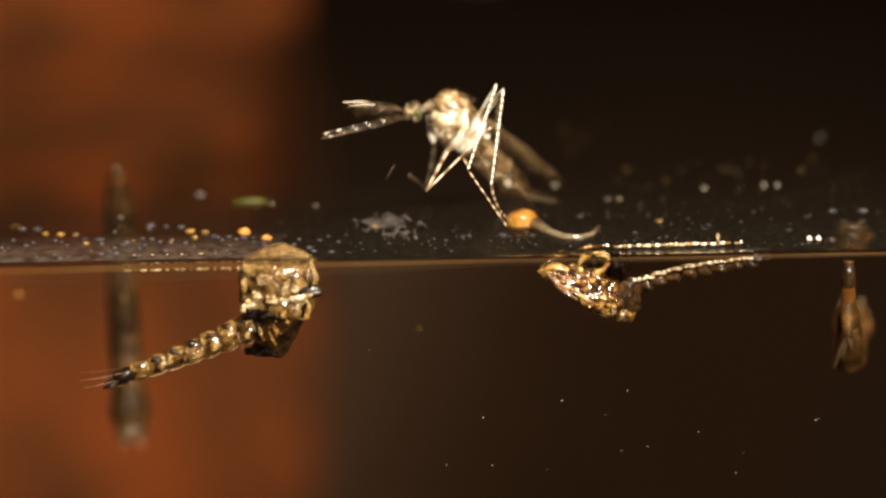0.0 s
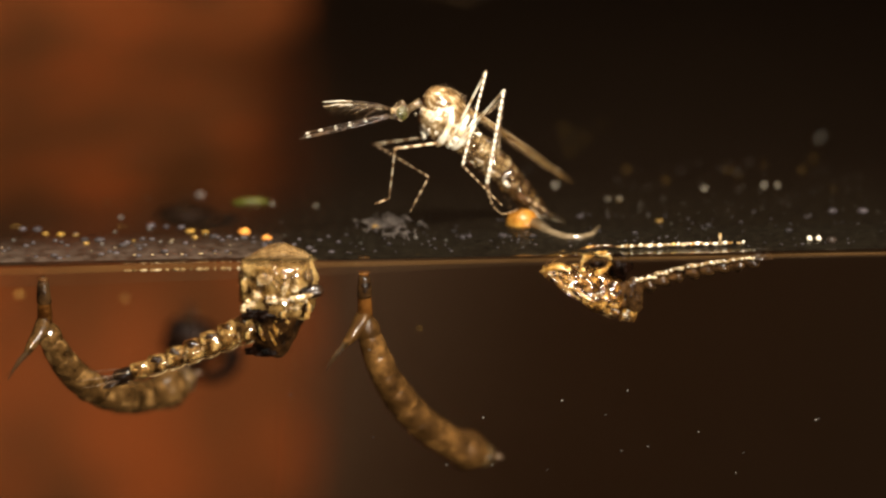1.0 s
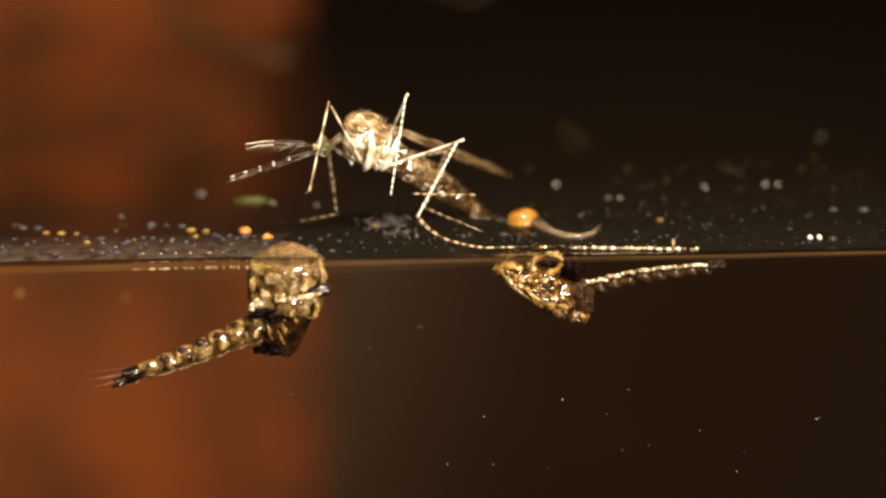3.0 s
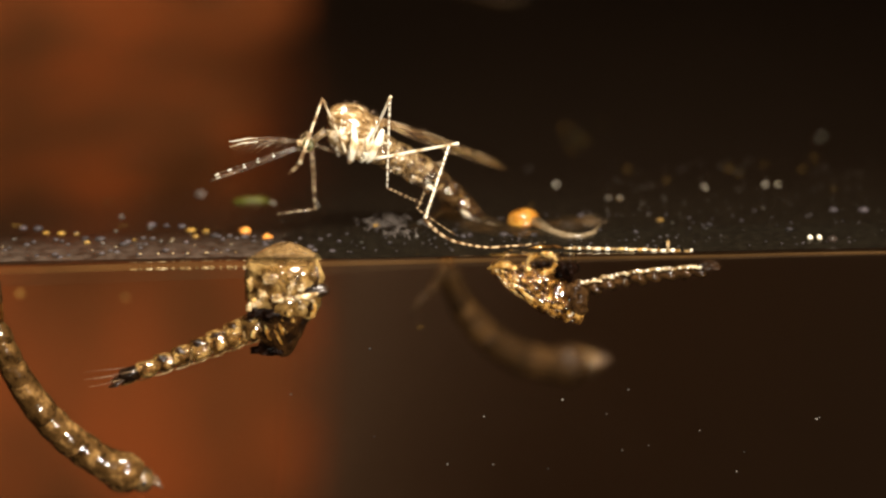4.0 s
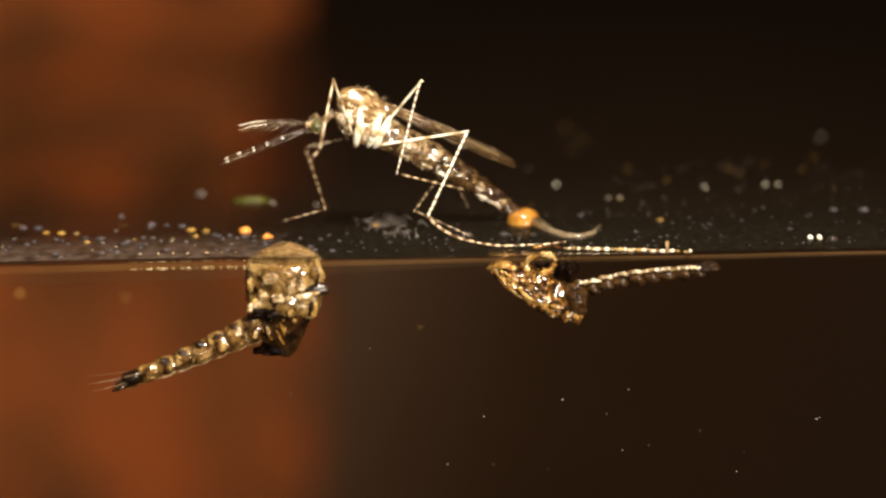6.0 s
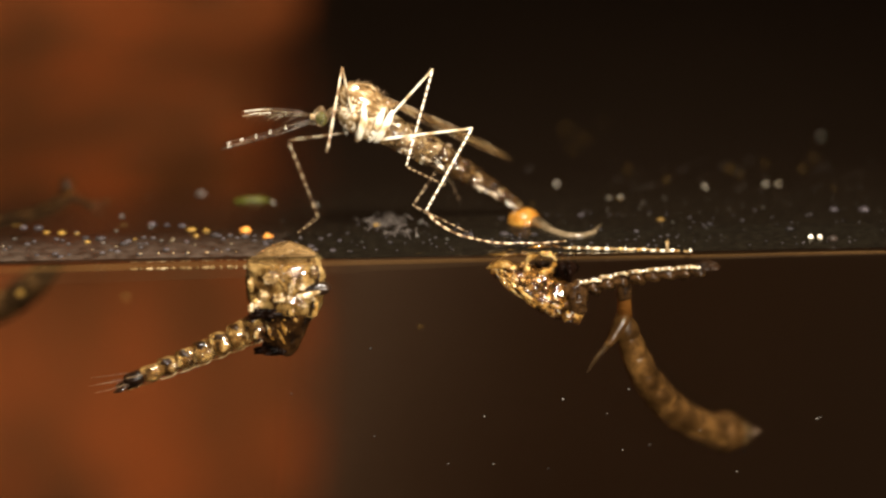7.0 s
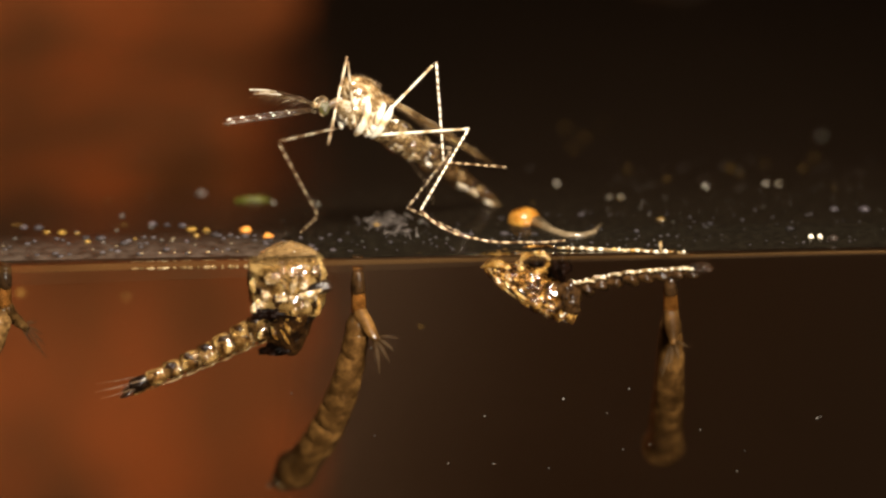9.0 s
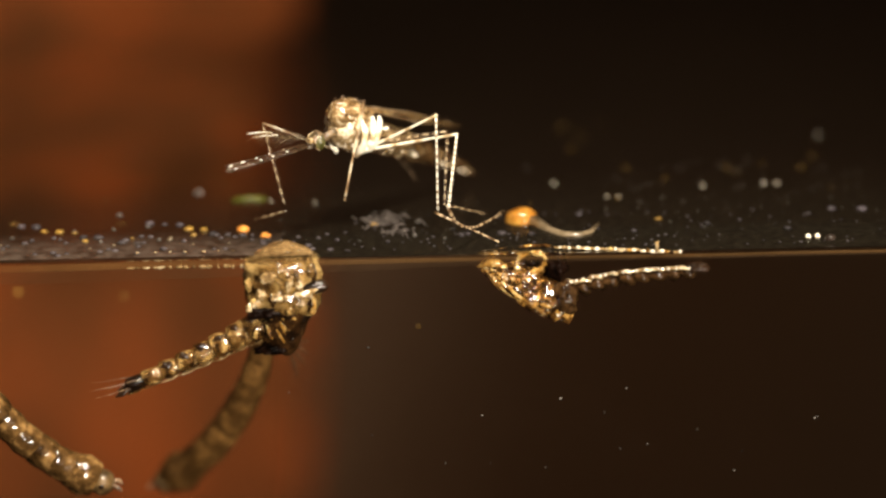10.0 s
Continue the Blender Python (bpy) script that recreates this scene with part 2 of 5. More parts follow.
M_LARVA = skin("larva_skin", [(0.34, (0.020, 0.0092, 0.0026)), (0.5, (0.066, 0.031, 0.0085)), (0.68, (0.22, 0.108, 0.030))], 1.5, 0.3, 0.8, 3.0, translucent=0.2, bump_mm=0.06, spec=0.3, coat=0.15)
# brighter copy of the larva skin, its highlights put into the colour
M_LARVA_LIT = skin("lit_larva_skin", [(0.38, (0.022, 0.0105, 0.003)), (0.52, (0.080, 0.040, 0.012)), (0.68, (0.34, 0.19, 0.065))], 2.2, 0.16, 1.0, 4.0, translucent=0.2, bump_mm=0.06, spec=0.4, coat=0.55)
M_LARVA_HEAD = skin("larva_head", [(0.4, (0.02, 0.012, 0.005)), (0.6, (0.11, 0.065, 0.025))], 3.0, 0.3, 0.4, 9.0, coat=0.3)
# two darker copies of the larva skin, with weak light put into the colour
M_LARVA_SHADED = skin("shaded_larva_skin", [(0.34, (0.009, 0.0045, 0.0014)), (0.5, (0.028, 0.0135, 0.004)), (0.68, (0.085, 0.042, 0.012))], 1.3, 0.5, 0.7, 3.0, translucent=0.2, bump_mm=0.05, spec=0.15)
M_LARVA_DARK = skin("silhouette_larva_skin", [(0.36, (0.003, 0.0015, 0.0005)), (0.5, (0.011, 0.005, 0.0018)), (0.68, (0.034, 0.015, 0.005))], 1.1, 0.7, 0.8, 4.0, spec=0.05, bump_mm=0.05)
M_SIPHON = skin("siphon", [(0.36, (0.03, 0.010, 0.002)), (0.62, (0.22, 0.085, 0.017))], 1.8, 0.12, 0.15, 5.0, coat=1.0, clear=0.3, bump_mm=0.04)
M_GILL = see_through("gill", (0.045, 0.025, 0.010), 0.66, 0.5, 8.0, 0.18)
M_SEED = skin("orange_seed", [(0.35, (0.19, 0.068, 0.009)), (0.55, (0.34, 0.145, 0.02)), (0.7, (0.50, 0.29, 0.06))], 2.5, 0.25, 0.4, 8.0, coat=0.6, translucent=0.15)
M_STALK = skin("pale_stalk", [(0.35, (0.05, 0.034, 0.016)), (0.65, (0.15, 0.11, 0.065))], 3.0, 0.3, 0.8, 6.0, coat=0.4, bump_mm=0.04)
M_WHITE = skin("white_grain", [(0.4, (0.035, 0.031, 0.027)), (0.6, (0.15, 0.135, 0.12))], 5.0, 0.35, 0.3, 14.0, coat=0.3, vary=0.6)
M_HAZY = skin("hazy_grain", [(0.4, (0.016, 0.0125, 0.0135)), (0.6, (0.042, 0.034, 0.035))], 5.0, 0.6, 0.3, 14.0, spec=0.2, vary=0.6)
M_DULL = skin("dull_grain", [(0.4, (0.02, 0.018, 0.014)), (0.6, (0.085, 0.075, 0.06))], 5.0, 0.4, 0.3, 14.0, coat=0.2, vary=0.6)
M_YELLOW = skin("yellow_grain", [(0.4, (0.07, 0.038, 0.008)), (0.6, (0.28, 0.16, 0.03))], 5.0, 0.3, 0.3, 14.0, coat=0.4, vary=0.5)
M_LILAC = skin("lilac_grain", [(0.4, (0.018, 0.0145, 0.017)), (0.6, (0.066, 0.054, 0.062))], 5.0, 0.4, 0.3, 14.0, vary=0.4)
M_ORANGE = skin("orange_grain", [(0.4, (0.5, 0.16, 0.025)), (0.6, (0.72, 0.30, 0.06))], 8.0, 0.3, 0.3, 14.0, coat=0.5, vary=0.2)
M_GREEN = skin("green_fibre", [(0.4, (0.026, 0.027, 0.003)), (0.6, (0.055, 0.052, 0.006))], 4.0, 0.5, 0.3, 14.0, spec=0.2)
M_GREY = skin("grey_fluff", [(0.4, (0.026, 0.020, 0.0165)), (0.6, (0.082, 0.064, 0.053))], 6.0, 0.7, 0.5, 14.0)
M_DARK_GRAIN = skin("dark_grain", [(0.4, (0.01, 0.008, 0.006)), (0.6, (0.03, 0.02, 0.015))], 8.0, 0.3, 0.3, 14.0)


# ---- mesh helpers, all in millimetres ----
def part(name, bm, mat, parent=None, label="", at=None):
    """Links a bmesh as one smooth mesh object, under a thing or a part."""
    bmesh.ops.recalc_face_normals(bm, faces=bm.faces)
    me = bpy.data.meshes.new(name)
    bm.to_mesh(me)
    bm.free()
    for poly in me.polygons:
        poly.use_smooth = True
    me.materials.append(mat)
    ob = new(name, me)
    ob.parent = parent
    if at is not None:
        ob.matrix_basis = at
    if label:
        ob["label"] = label
    return ob


def empty(name, m, label, category, group="", kind=""):
    ob = new(name)
    ob.empty_display_size = 0.001
    ob.matrix_basis = m
    return tagged(ob, label, category, group, kind)


def finer(rings, steps):
    """More rings between the given ones, on a smooth line through them."""
    out = []
    flat = [np.array((*c, w, h), float) for c, w, h in rings]
    for i in range(len(flat) - 1):
        p0, p1, p2, p3 = flat[max(i - 1, 0)], flat[i], flat[i + 1], flat[min(i + 2, len(flat) - 1)]
        for k in range(steps):
            t = k / steps
            v = 0.5 * (2 * p1 + (p2 - p0) * t + (2 * p0 - 5 * p1 + 4 * p2 - p3) * t * t + (3 * p1 - p0 - 3 * p2 + p3) * t ** 3)
            out.append((tuple(v[:3]), max(0.01, v[3]), max(0.01, v[4])))
    out.append(rings[-1])
    return out


def loft(bm, rings, sides=14, rough=0.0, seed=0.0, caps=True, steps=1):
    """Adds a skin through rings (centre, half width, half height): the rings stand across the line through their centres."""
    rings = finer(rings, steps) if steps > 1 else rings
    loops = []
    centres = [Vector(c) for c, _, _ in rings]
    for i, (c, w, h) in enumerate(rings):
        ahead = (centres[min(i + 1, len(rings) - 1)] - centres[max(i - 1, 0)]).normalized()
        side = Vector((0, 1, 0)) - ahead * ahead.y
        side = (side if side.length > 0.05 else Vector((1, 0, 0)) - ahead * ahead.x).normalized()
        up = side.cross(ahead)
        up = up if up.z >= -0.2 else -up
        loop = []
        for k in range(sides):
            a = 2 * math.pi * k / sides
            v = centres[i] + side * (math.cos(a) * w) + up * (math.sin(a) * h)
            if rough:
                v += noise.noise_vector(v * 3.1 + Vector((seed, 0, 0))) * rough + noise.noise_vector(v * 8.0 + Vector((0, seed, 0))) * rough * 0.6
            loop.append(bm.verts.new(v * MM))
        loops.append(loop)
    for a, b in zip(loops, loops[1:]):
        for k in range(sides):
            bm.faces.new((a[k], a[(k + 1) % sides], b[(k + 1) % sides], b[k]))
    if caps:
        bm.faces.new(loops[0])
        bm.faces.new(loops[-1][::-1])
    return bm


def tube(points, radii, sides=8, rough=0.0, seed=0.0, flat=1.0):
    return loft(bmesh.new(), [(p, r, r * flat) for p, r in zip(points, radii)], sides, rough, seed)


def add_tube(bm, points, radii, sides=6, flat=1.0):
    return loft(bm, [(p, r, r * flat) for p, r in zip(points, radii)], sides)


def blob(w, d, h, rough=0.1, seed=0.0, level=3, centre=(0, 0, 0)):
    bm = bmesh.new()
    bmesh.ops.create_icosphere(bm, subdivisions=level, radius=1.0)
    for v in bm.verts:
        k = 1 + rough * (noise.noise(v.co * 1.7 + Vector((seed, 0, 0))) * 1.4 + noise.noise(v.co * 4.5 + Vector((0, seed, 0))) * 0.6)
        v.co = (Vector((v.co.x * w, v.co.y * d, v.co.z * h)) * k + Vector(centre)) * MM
    return bm


# ---- the large structure ----
def water_sheet():
    """The water's surface: level, drawn up a little where it meets the front glass and round the floating pupae."""
    bm = bmesh.new()
    xs = [-60 + 1.0 * i for i in range(121)]
    ys = [0, 0.15, 0.3, 0.5, 0.8, 1.2, 1.7, 2.3, 3, 4, 5, 6, 7, 8, 9, 10, 12, 14, 16, 18, 20, 23, 26, 30, 34]
    grid = []
    for y in ys:
        row = []
        for x in xs:
            z = 0.05 * math.exp(-y / 0.35) + 0.006 * noise.noise(Vector((x * 0.25, y * 0.3, 0)))
            row.append(bm.verts.new(Vector((x, y, z)) * MM))
        grid.append(row)
    for a, b in zip(grid, grid[1:]):
        for i in range(len(xs) - 1):
            bm.faces.new((a[i], a[i + 1], b[i + 1], b[i]))
    ob = part("water", bm, M_WATER)
    if ob.data.polygons[0].normal.z < 0:
        ob.data.flip_normals()
    ob.visible_shadow = False
    return tagged(ob, "still clear brown water surface with floating dust", "water", kind="structure")


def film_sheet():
    """Dust film along the front of the water; its colour also carries a painted shaded band."""
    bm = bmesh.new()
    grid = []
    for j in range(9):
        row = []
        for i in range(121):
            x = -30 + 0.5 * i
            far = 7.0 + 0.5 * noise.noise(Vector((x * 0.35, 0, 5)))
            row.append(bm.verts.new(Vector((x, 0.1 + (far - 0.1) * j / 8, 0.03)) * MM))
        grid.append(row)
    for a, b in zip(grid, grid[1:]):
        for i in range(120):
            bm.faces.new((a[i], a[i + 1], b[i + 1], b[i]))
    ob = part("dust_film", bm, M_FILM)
    return tagged(ob, "thin grey-green dust film on the water's edge, with a shaded band painted in", "film", kind="stuff")


def haze_sheet():
    """A mat of lilac-grey dust, ending ragged beside the pale pupa."""
    bm = bmesh.new()
    grid = []
    for j in range(7):
        row = []
        for i in range(41):
            x = -14 + (10.2 + 0.5 * noise.noise(Vector((j * 0.9, 7, 0)))) * i / 40
            row.append(bm.verts.new(Vector((x, 0.35 + (2.1 + 0.25 * noise.noise(Vector((x * 0.8, 2, 0)))) * j / 6, 0.045)) * MM))
        grid.append(row)
    for a, b in zip(grid, grid[1:]):
        for i in range(40):
            bm.faces.new((a[i], a[i + 1], b[i + 1], b[i]))
    tagged(part("dust_mat", bm, M_HAZE), "soft lilac-grey mat of dust on the water's edge", "dust", kind="stuff")


def meniscus():
    """The bead of water that stands along the front, thicker towards one end, with shade painted beneath it."""
    bm = bmesh.new()
    pts, under = [], []
    for i in range(161):
        x = -24 + 0.3 * i
        wide = 0.034 + 0.055 / (1 + math.exp((x + 1) / 2.5))
        z = -0.055 + 0.03 * noise.noise(Vector((x * 0.25, 3, 0)))
        pts.append(((x, 0.02, z), wide * 0.6, wide))
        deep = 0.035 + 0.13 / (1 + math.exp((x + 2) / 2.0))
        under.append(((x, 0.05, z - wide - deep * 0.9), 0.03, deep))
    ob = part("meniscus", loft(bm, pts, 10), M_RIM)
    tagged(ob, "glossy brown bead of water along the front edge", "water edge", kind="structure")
    # dark strip: the shade under the bead, put into its colour
    ob = part("meniscus_shade", loft(bmesh.new(), under, 8), M_RIM_SHADE)
    tagged(ob, "dark strip painted as shade under the water's front edge", "water edge", kind="structure")


def slab(name, x0, x1, y0, y1, z0, z1, mat, label, category):
    bm = bmesh.new()
    bmesh.ops.create_cube(bm, size=1.0)
    for v in bm.verts:
        v.co = Vector(((x0 + x1) / 2 + v.co.x * (x1 - x0), (y0 + y1) / 2 + v.co.y * (y1 - y0), (z0 + z1) / 2 + v.co.z * (z1 - z0))) * MM
    bmesh.ops.bevel(bm, geom=bm.edges[:], offset=1 * MM, segments=1, affect="EDGES")
    ob = part(name, bm, mat)
    for poly in ob.data.polygons:
        poly.use_smooth = False
    return tagged(ob, label, category, kind="structure")


water_sheet()
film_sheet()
haze_sheet()
meniscus()
slab("table", -500, 500, -400, 190, -75, -62, M_TABLE, "dark brown table top under the vessel", "table")
# unseen wall, added dark to keep the water's reflections dark
slab("wall_back", -500, 500, 190, 205, -75, 300, M_DARK_WALL, "unseen dark wall, added to be mirrored dark in the water", "wall")
slab("back_board", -500, 500, 130, 136, -62, 2, M_WALL, "brown board behind the vessel with a warm glow painted at one side, out of focus", "board")


def clay_block():
    """A rough fired block that stands behind the water, worn at its edges."""
    bm = bmesh.new()
    bmesh.ops.create_grid(bm, x_segments=60, y_segments=60, size=1.0)
    for v in bm.verts:
        x, z = 60 * v.co.x, 9 + 71 * v.co.y
        deep = min(1, max(0, (-23 - z) / 6))
        x += -64.3 - 2.0 * deep + (1.0 * noise.noise(Vector((z * 0.2, 1, 0))) + 0.9 * noise.noise(Vector((z * 0.7, 4, 0)))) * (v.co.x > 0.9)
        v.co = Vector((x, 46 + 0.8 * noise.noise(Vector((x * 0.12, 0, z * 0.12))), z)) * MM
    edge = bmesh.ops.extrude_face_region(bm, geom=bm.faces[:])
    for v in edge["geom"]:
        if isinstance(v, bmesh.types.BMVert):
            v.co.y += 22 * MM
    return bm


block = part("clay_block", clay_block(), M_CLAY)
tagged(block, "rough orange terracotta block behind the water, out of focus", "clay block")


# ---- the adult mosquito; +x runs towards its tail ----
def limb_mesh(length, r0, r1, seed, knob=1.25, sag=0.0):
    n = 14
    pts, rad = [], []
    for i in range(n + 1):
        s = i / n
        pts.append((0, -sag * math.sin(math.pi * s ** 0.75) + 0.02 * sag * math.sin(20 * s), -length * s))
        rad.append((r0 + (r1 - r0) * s) * (1 + 0.08 * noise.noise(Vector((s * 9, seed, 0)))) * (knob if i in (0, n) else 1))
    return tube(pts, rad, 8)


def wing(side):
    """A narrow wing: membrane with a fringed edge, and its veins as fine raised rods."""
    bm = bmesh.new()
    n, w = 22, 0.19
    top, low = [], []
    for i in range(n + 1):
        s = i / n
        half = w * (math.sin(math.pi * min(1, s * 0.92 + 0.06)) ** 0.6) * (0.35 + 0.65 * min(1, s * 2.2))
        x = 3.75 * s
        z = 0.05 * math.sin(3 * s)
        top.append(bm.verts.new(Vector((x, -side * half * 0.25, z + 0.015)) * MM))
        low.append(bm.verts.new(Vector((x, side * half * 0.95, z - 0.16 * half)) * MM))
    for i in range(n):
        bm.faces.new((top[i], top[i + 1], low[i + 1], low[i]))
    geom = bmesh.ops.solidify(bm, geom=bm.faces[:], thickness=0.006 * MM)
    return bm


def wing_vein(side, start, end, bow, thick):
    pts = []
    for i in range(9):
        s = i / 8
        x = 3.75 * s * 0.99
        y = side * 0.66 * (start + (end - start) * s + bow * math.sin(math.pi * s))
        pts.append((x, y, 0.05 * math.sin(3 * s) - 0.05 * abs(y) + 0.02))
    return tube(pts, [thick * (1 - 0.6 * i / 8) for i in range(9)], 5)


ABDOMEN = 8
ABDOMEN_STEP = 0.53


def mosquito():
    root = empty("mosquito", mm(0, 2.4, 3), "pale tan mosquito with speckled legs standing on the water", "mosquito")
    rings = []
    for x, z, w, h in ((-0.70, 0.02, 0.10, 0.10), (-0.64, 0.05, 0.26, 0.28), (-0.48, 0.10, 0.42, 0.44), (-0.22, 0.14, 0.52, 0.54), (0.05, 0.13, 0.54, 0.56),
                       (0.3, 0.08, 0.50, 0.52), (0.52, 0.0, 0.42, 0.44), (0.7, -0.06, 0.34, 0.36), (0.82, -0.1, 0.2, 0.22)):
        rings.append(((x * 0.88, 0, z + 0.04), w * 0.84, h * 0.86))
    part("thorax", loft(bmesh.new(), rings, 36, 0.045, 2.0, steps=4), M_SCALES, root, "cream and tan scaled humped thorax")
    part("scutellum", blob(0.22, 0.28, 0.13, 0.1, 4, 2, (0.55, 0, 0.42)), M_SCALES, root)
    for side in (-1, 1):
        part("haltere", tube([(0.72, side * 0.3, 0.05), (0.85, side * 0.42, 0.1), (0.92, side * 0.5, 0.12)], [0.02, 0.02, 0.06], 6), M_THIGH, root)
    for x, y, z in ((0.1, 0.2, -0.64), (0.2, -0.26, -0.62), (0.5, -0.22, -0.52), (0.5, 0.2, -0.52), (0.64, -0.22, -0.48), (0.64, 0.22, -0.48)):
        part("coxa", loft(bmesh.new(), [((x * 1.7 - 0.46, y * 1.8, z + 0.86), 0.03, 0.04), ((x * 1.5 - 0.36, y * 2.2, z + 0.62), 0.06, 0.085), ((x * 1.25 - 0.20, y * 2.2, z + 0.34), 0.08, 0.095), ((x * 1.1 - 0.07, y * 1.7, z + 0.10), 0.075, 0.085), ((x, y, z - 0.04), 0.05, 0.05)], 14, 0.03, x + y, steps=4), M_THIGH, root)
    part("flank", loft(bmesh.new(), [((-0.44, 0, 0.0), 0.16, 0.18), ((-0.28, 0, -0.08), 0.34, 0.34), ((0.0, 0, -0.15), 0.41, 0.44), ((0.3, 0, -0.20), 0.40, 0.42), ((0.6, 0, -0.18), 0.30, 0.30), ((0.75, 0, -0.16), 0.2, 0.2)], 26, 0.06, 6, steps=4), M_FLANK, root, "amber shining flank")
    for side in (-1, 1):
        for k in range(3):
            x = -0.3 + 0.3 * k
            part("pleural_plate", blob(0.08, 0.06, 0.14, 0.5, k + side, 3, (x, side * (0.41 - 0.05 * abs(k - 1)), 0.02)), M_COXA, root)
    # narrow pale scales lie in rows over the flanks, painted bright for streaky highlights
    rng = random.Random(41)
    for k in range(60):
        x, z = rng.uniform(-0.5, 0.58), rng.uniform(-0.5, 0.34)
        side = -1 if k % 4 else 1
        y = side * 0.45 * math.sqrt(max(0.05, 1 - (x / 0.78) ** 2 - ((z - 0.02) / 0.62) ** 2))
        part("scale", blob(rng.uniform(0.012, 0.02), 0.012, rng.uniform(0.035, 0.075), 0.3, k, 1), M_SILVER if k % 3 else M_GOLD, root, "", mm(x, y, z, 0, rng.uniform(-35, 15), 0))
    # bristles over the back
    for k in range(16):
        x, y = rng.uniform(-0.5, 0.6), rng.uniform(-0.3, 0.3)
        z = 0.50 + 0.15 * math.cos((x + 0.05) * 2.2) - 0.5 * y * y
        lean, tall = rng.uniform(0.02, 0.14), rng.uniform(0.03, 0.10)
        part("bristle", tube([(x, y, z - 0.08), (x + lean * 0.4, y * 1.1, z + tall * 0.7), (x + lean, y * 1.2, z + tall)], [0.008, 0.006, 0.002], 4), M_BRISTLE, root)
    # abdomen of eight overlapping segments, each pivoting on the one before it
    abdomen = []
    for k in range(ABDOMEN):
        r = (0.36, 0.36, 0.34, 0.31, 0.27, 0.23, 0.18, 0.12)[k]
        end = ABDOMEN_STEP + 0.06
        bm = loft(bmesh.new(), [((-0.02, 0, 0), r * 0.80, r * 0.82), ((0.07, 0, 0), r * 0.98, r), ((end * 0.42, 0, 0), r, r * 1.05),
                                ((end - 0.12, 0, 0), r * 1.0, r * 1.04), ((end - 0.02, 0, 0), r * 0.9, r * 0.92), ((end, 0, 0), r * 0.7, r * 0.72)], 24, 0.05, k, steps=3)
        segment = part("abdomen_segment", bm, M_BELLY_PALE if k < 3 else M_BELLY, root)
        for side in (-1, 1):
            part("pale_patch", blob(0.15 + 0.05 * math.sin(k * 2.7), 0.03, 0.032, 0.7, k * 1.3 + side, 4, (end / 2 + 0.06 * math.sin(k * 4.1), side * r * 0.80, -r * 0.5)), M_SILVER if k % 2 else M_FLANK, segment)
            part("back_patch", blob(0.16, 0.06, 0.05, 0.6, k * 2.1 + side, 3, (end * 0.4, side * r * 0.55, r * 0.80)), M_SKIN_DARK, segment)
        for j in range(5):
            x, a = rng.uniform(0.04, end - 0.08), rng.uniform(-75, 25)
            # pale slivers, scales that also paint the belly's fine highlights
            part("belly_scale", blob(rng.uniform(0.03, 0.07), 0.014, 0.016, 0.4, k * 5 + j, 1), (M_SILVER, M_GOLD, M_FLANK)[j % 3], segment, "", mm(x, -r * math.cos(radians(a)), r * 1.03 * math.sin(radians(a)), a, rng.uniform(-20, 20), 0))
        part("hind_margin", loft(bmesh.new(), [((end - 0.10, 0, 0), r * 1.0, r * 1.045), ((end - 0.07, 0, 0), r * 1.02, r * 1.06), ((end - 0.04, 0, 0), r * 1.0, r * 1.03)], 20, 0.012, k + 9, caps=False), M_BELLY, segment)
        abdomen.append(segment)
    for side in (-1, 1):
        part("cercus", tube([(end, side * 0.05, 0), (end + 0.16, side * 0.09, -0.02), (end + 0.26, side * 0.08, -0.06)], [0.06, 0.05, 0.02], 6), M_BELLY, segment)
    for side in (-1, 1):
        w = part("wing", wing(side), M_WING, root, "narrow clear brown-veined wing folded over the back", mm(0.28, side * 0.17, 0.48, side * -44, -0.5, side * 0.5))
        for start, end, bow, thick, mat in ((-0.03, -0.02, -0.05, 0.009, M_TARSUS), (0.02, 0.10, 0.05, 0.007, M_GOLD), (0.05, 0.12, 0.22, 0.005, M_VEIN), (-0.02, 0.05, 0.0, 0.006, M_VEIN), (0.03, 0.16, 0.13, 0.006, M_TARSUS)):
            part("vein", wing_vein(side, start, end, bow, thick), mat, w)
    # head: compound eyes, neck, proboscis, palps and feathery antennae, pointing along -x
    head = part("head", blob(0.18, 0.19, 0.21, 0.06, 3, 3), M_HEAD, root, "small dark head with large olive eyes")
    for side in (-1, 1):
        part("eye", blob(0.15, 0.11, 0.19, 0.01, 1, 4, (-0.02, side * 0.13, -0.01)), M_EYE, head, "glossy olive compound eye")
        ring = [(-0.02 + 0.145 * math.cos(0.2 * i), side * 0.18, -0.01 + 0.185 * math.sin(0.2 * i)) for i in range(6, 24)]
        part("eye_rim", tube(ring, [0.005 + 0.008 * math.sin(math.pi * i / 17) for i in range(18)], 6, 0.006, side), M_TARSUS, head, "pale scaly rim round the eye")
        part("nape_scales", blob(0.07, 0.08, 0.03, 0.4, side, 3, (0.04, side * 0.08, 0.19)), M_HEAD, head)
    part("neck", tube([(0.1, 0, -0.02), (0.32, 0, 0.05), (0.5, 0, 0.1)], [0.1, 0.09, 0.12], 8), M_HEAD, head)
    part("antenna_base", blob(0.08, 0.15, 0.08, 0.2, 2, 3, (-0.20, 0, 0.06)), M_COXA, head)
    part("clypeus", blob(0.08, 0.07, 0.06, 0.3, 4, 3, (-0.22, 0, -0.08)), M_STALK, head)
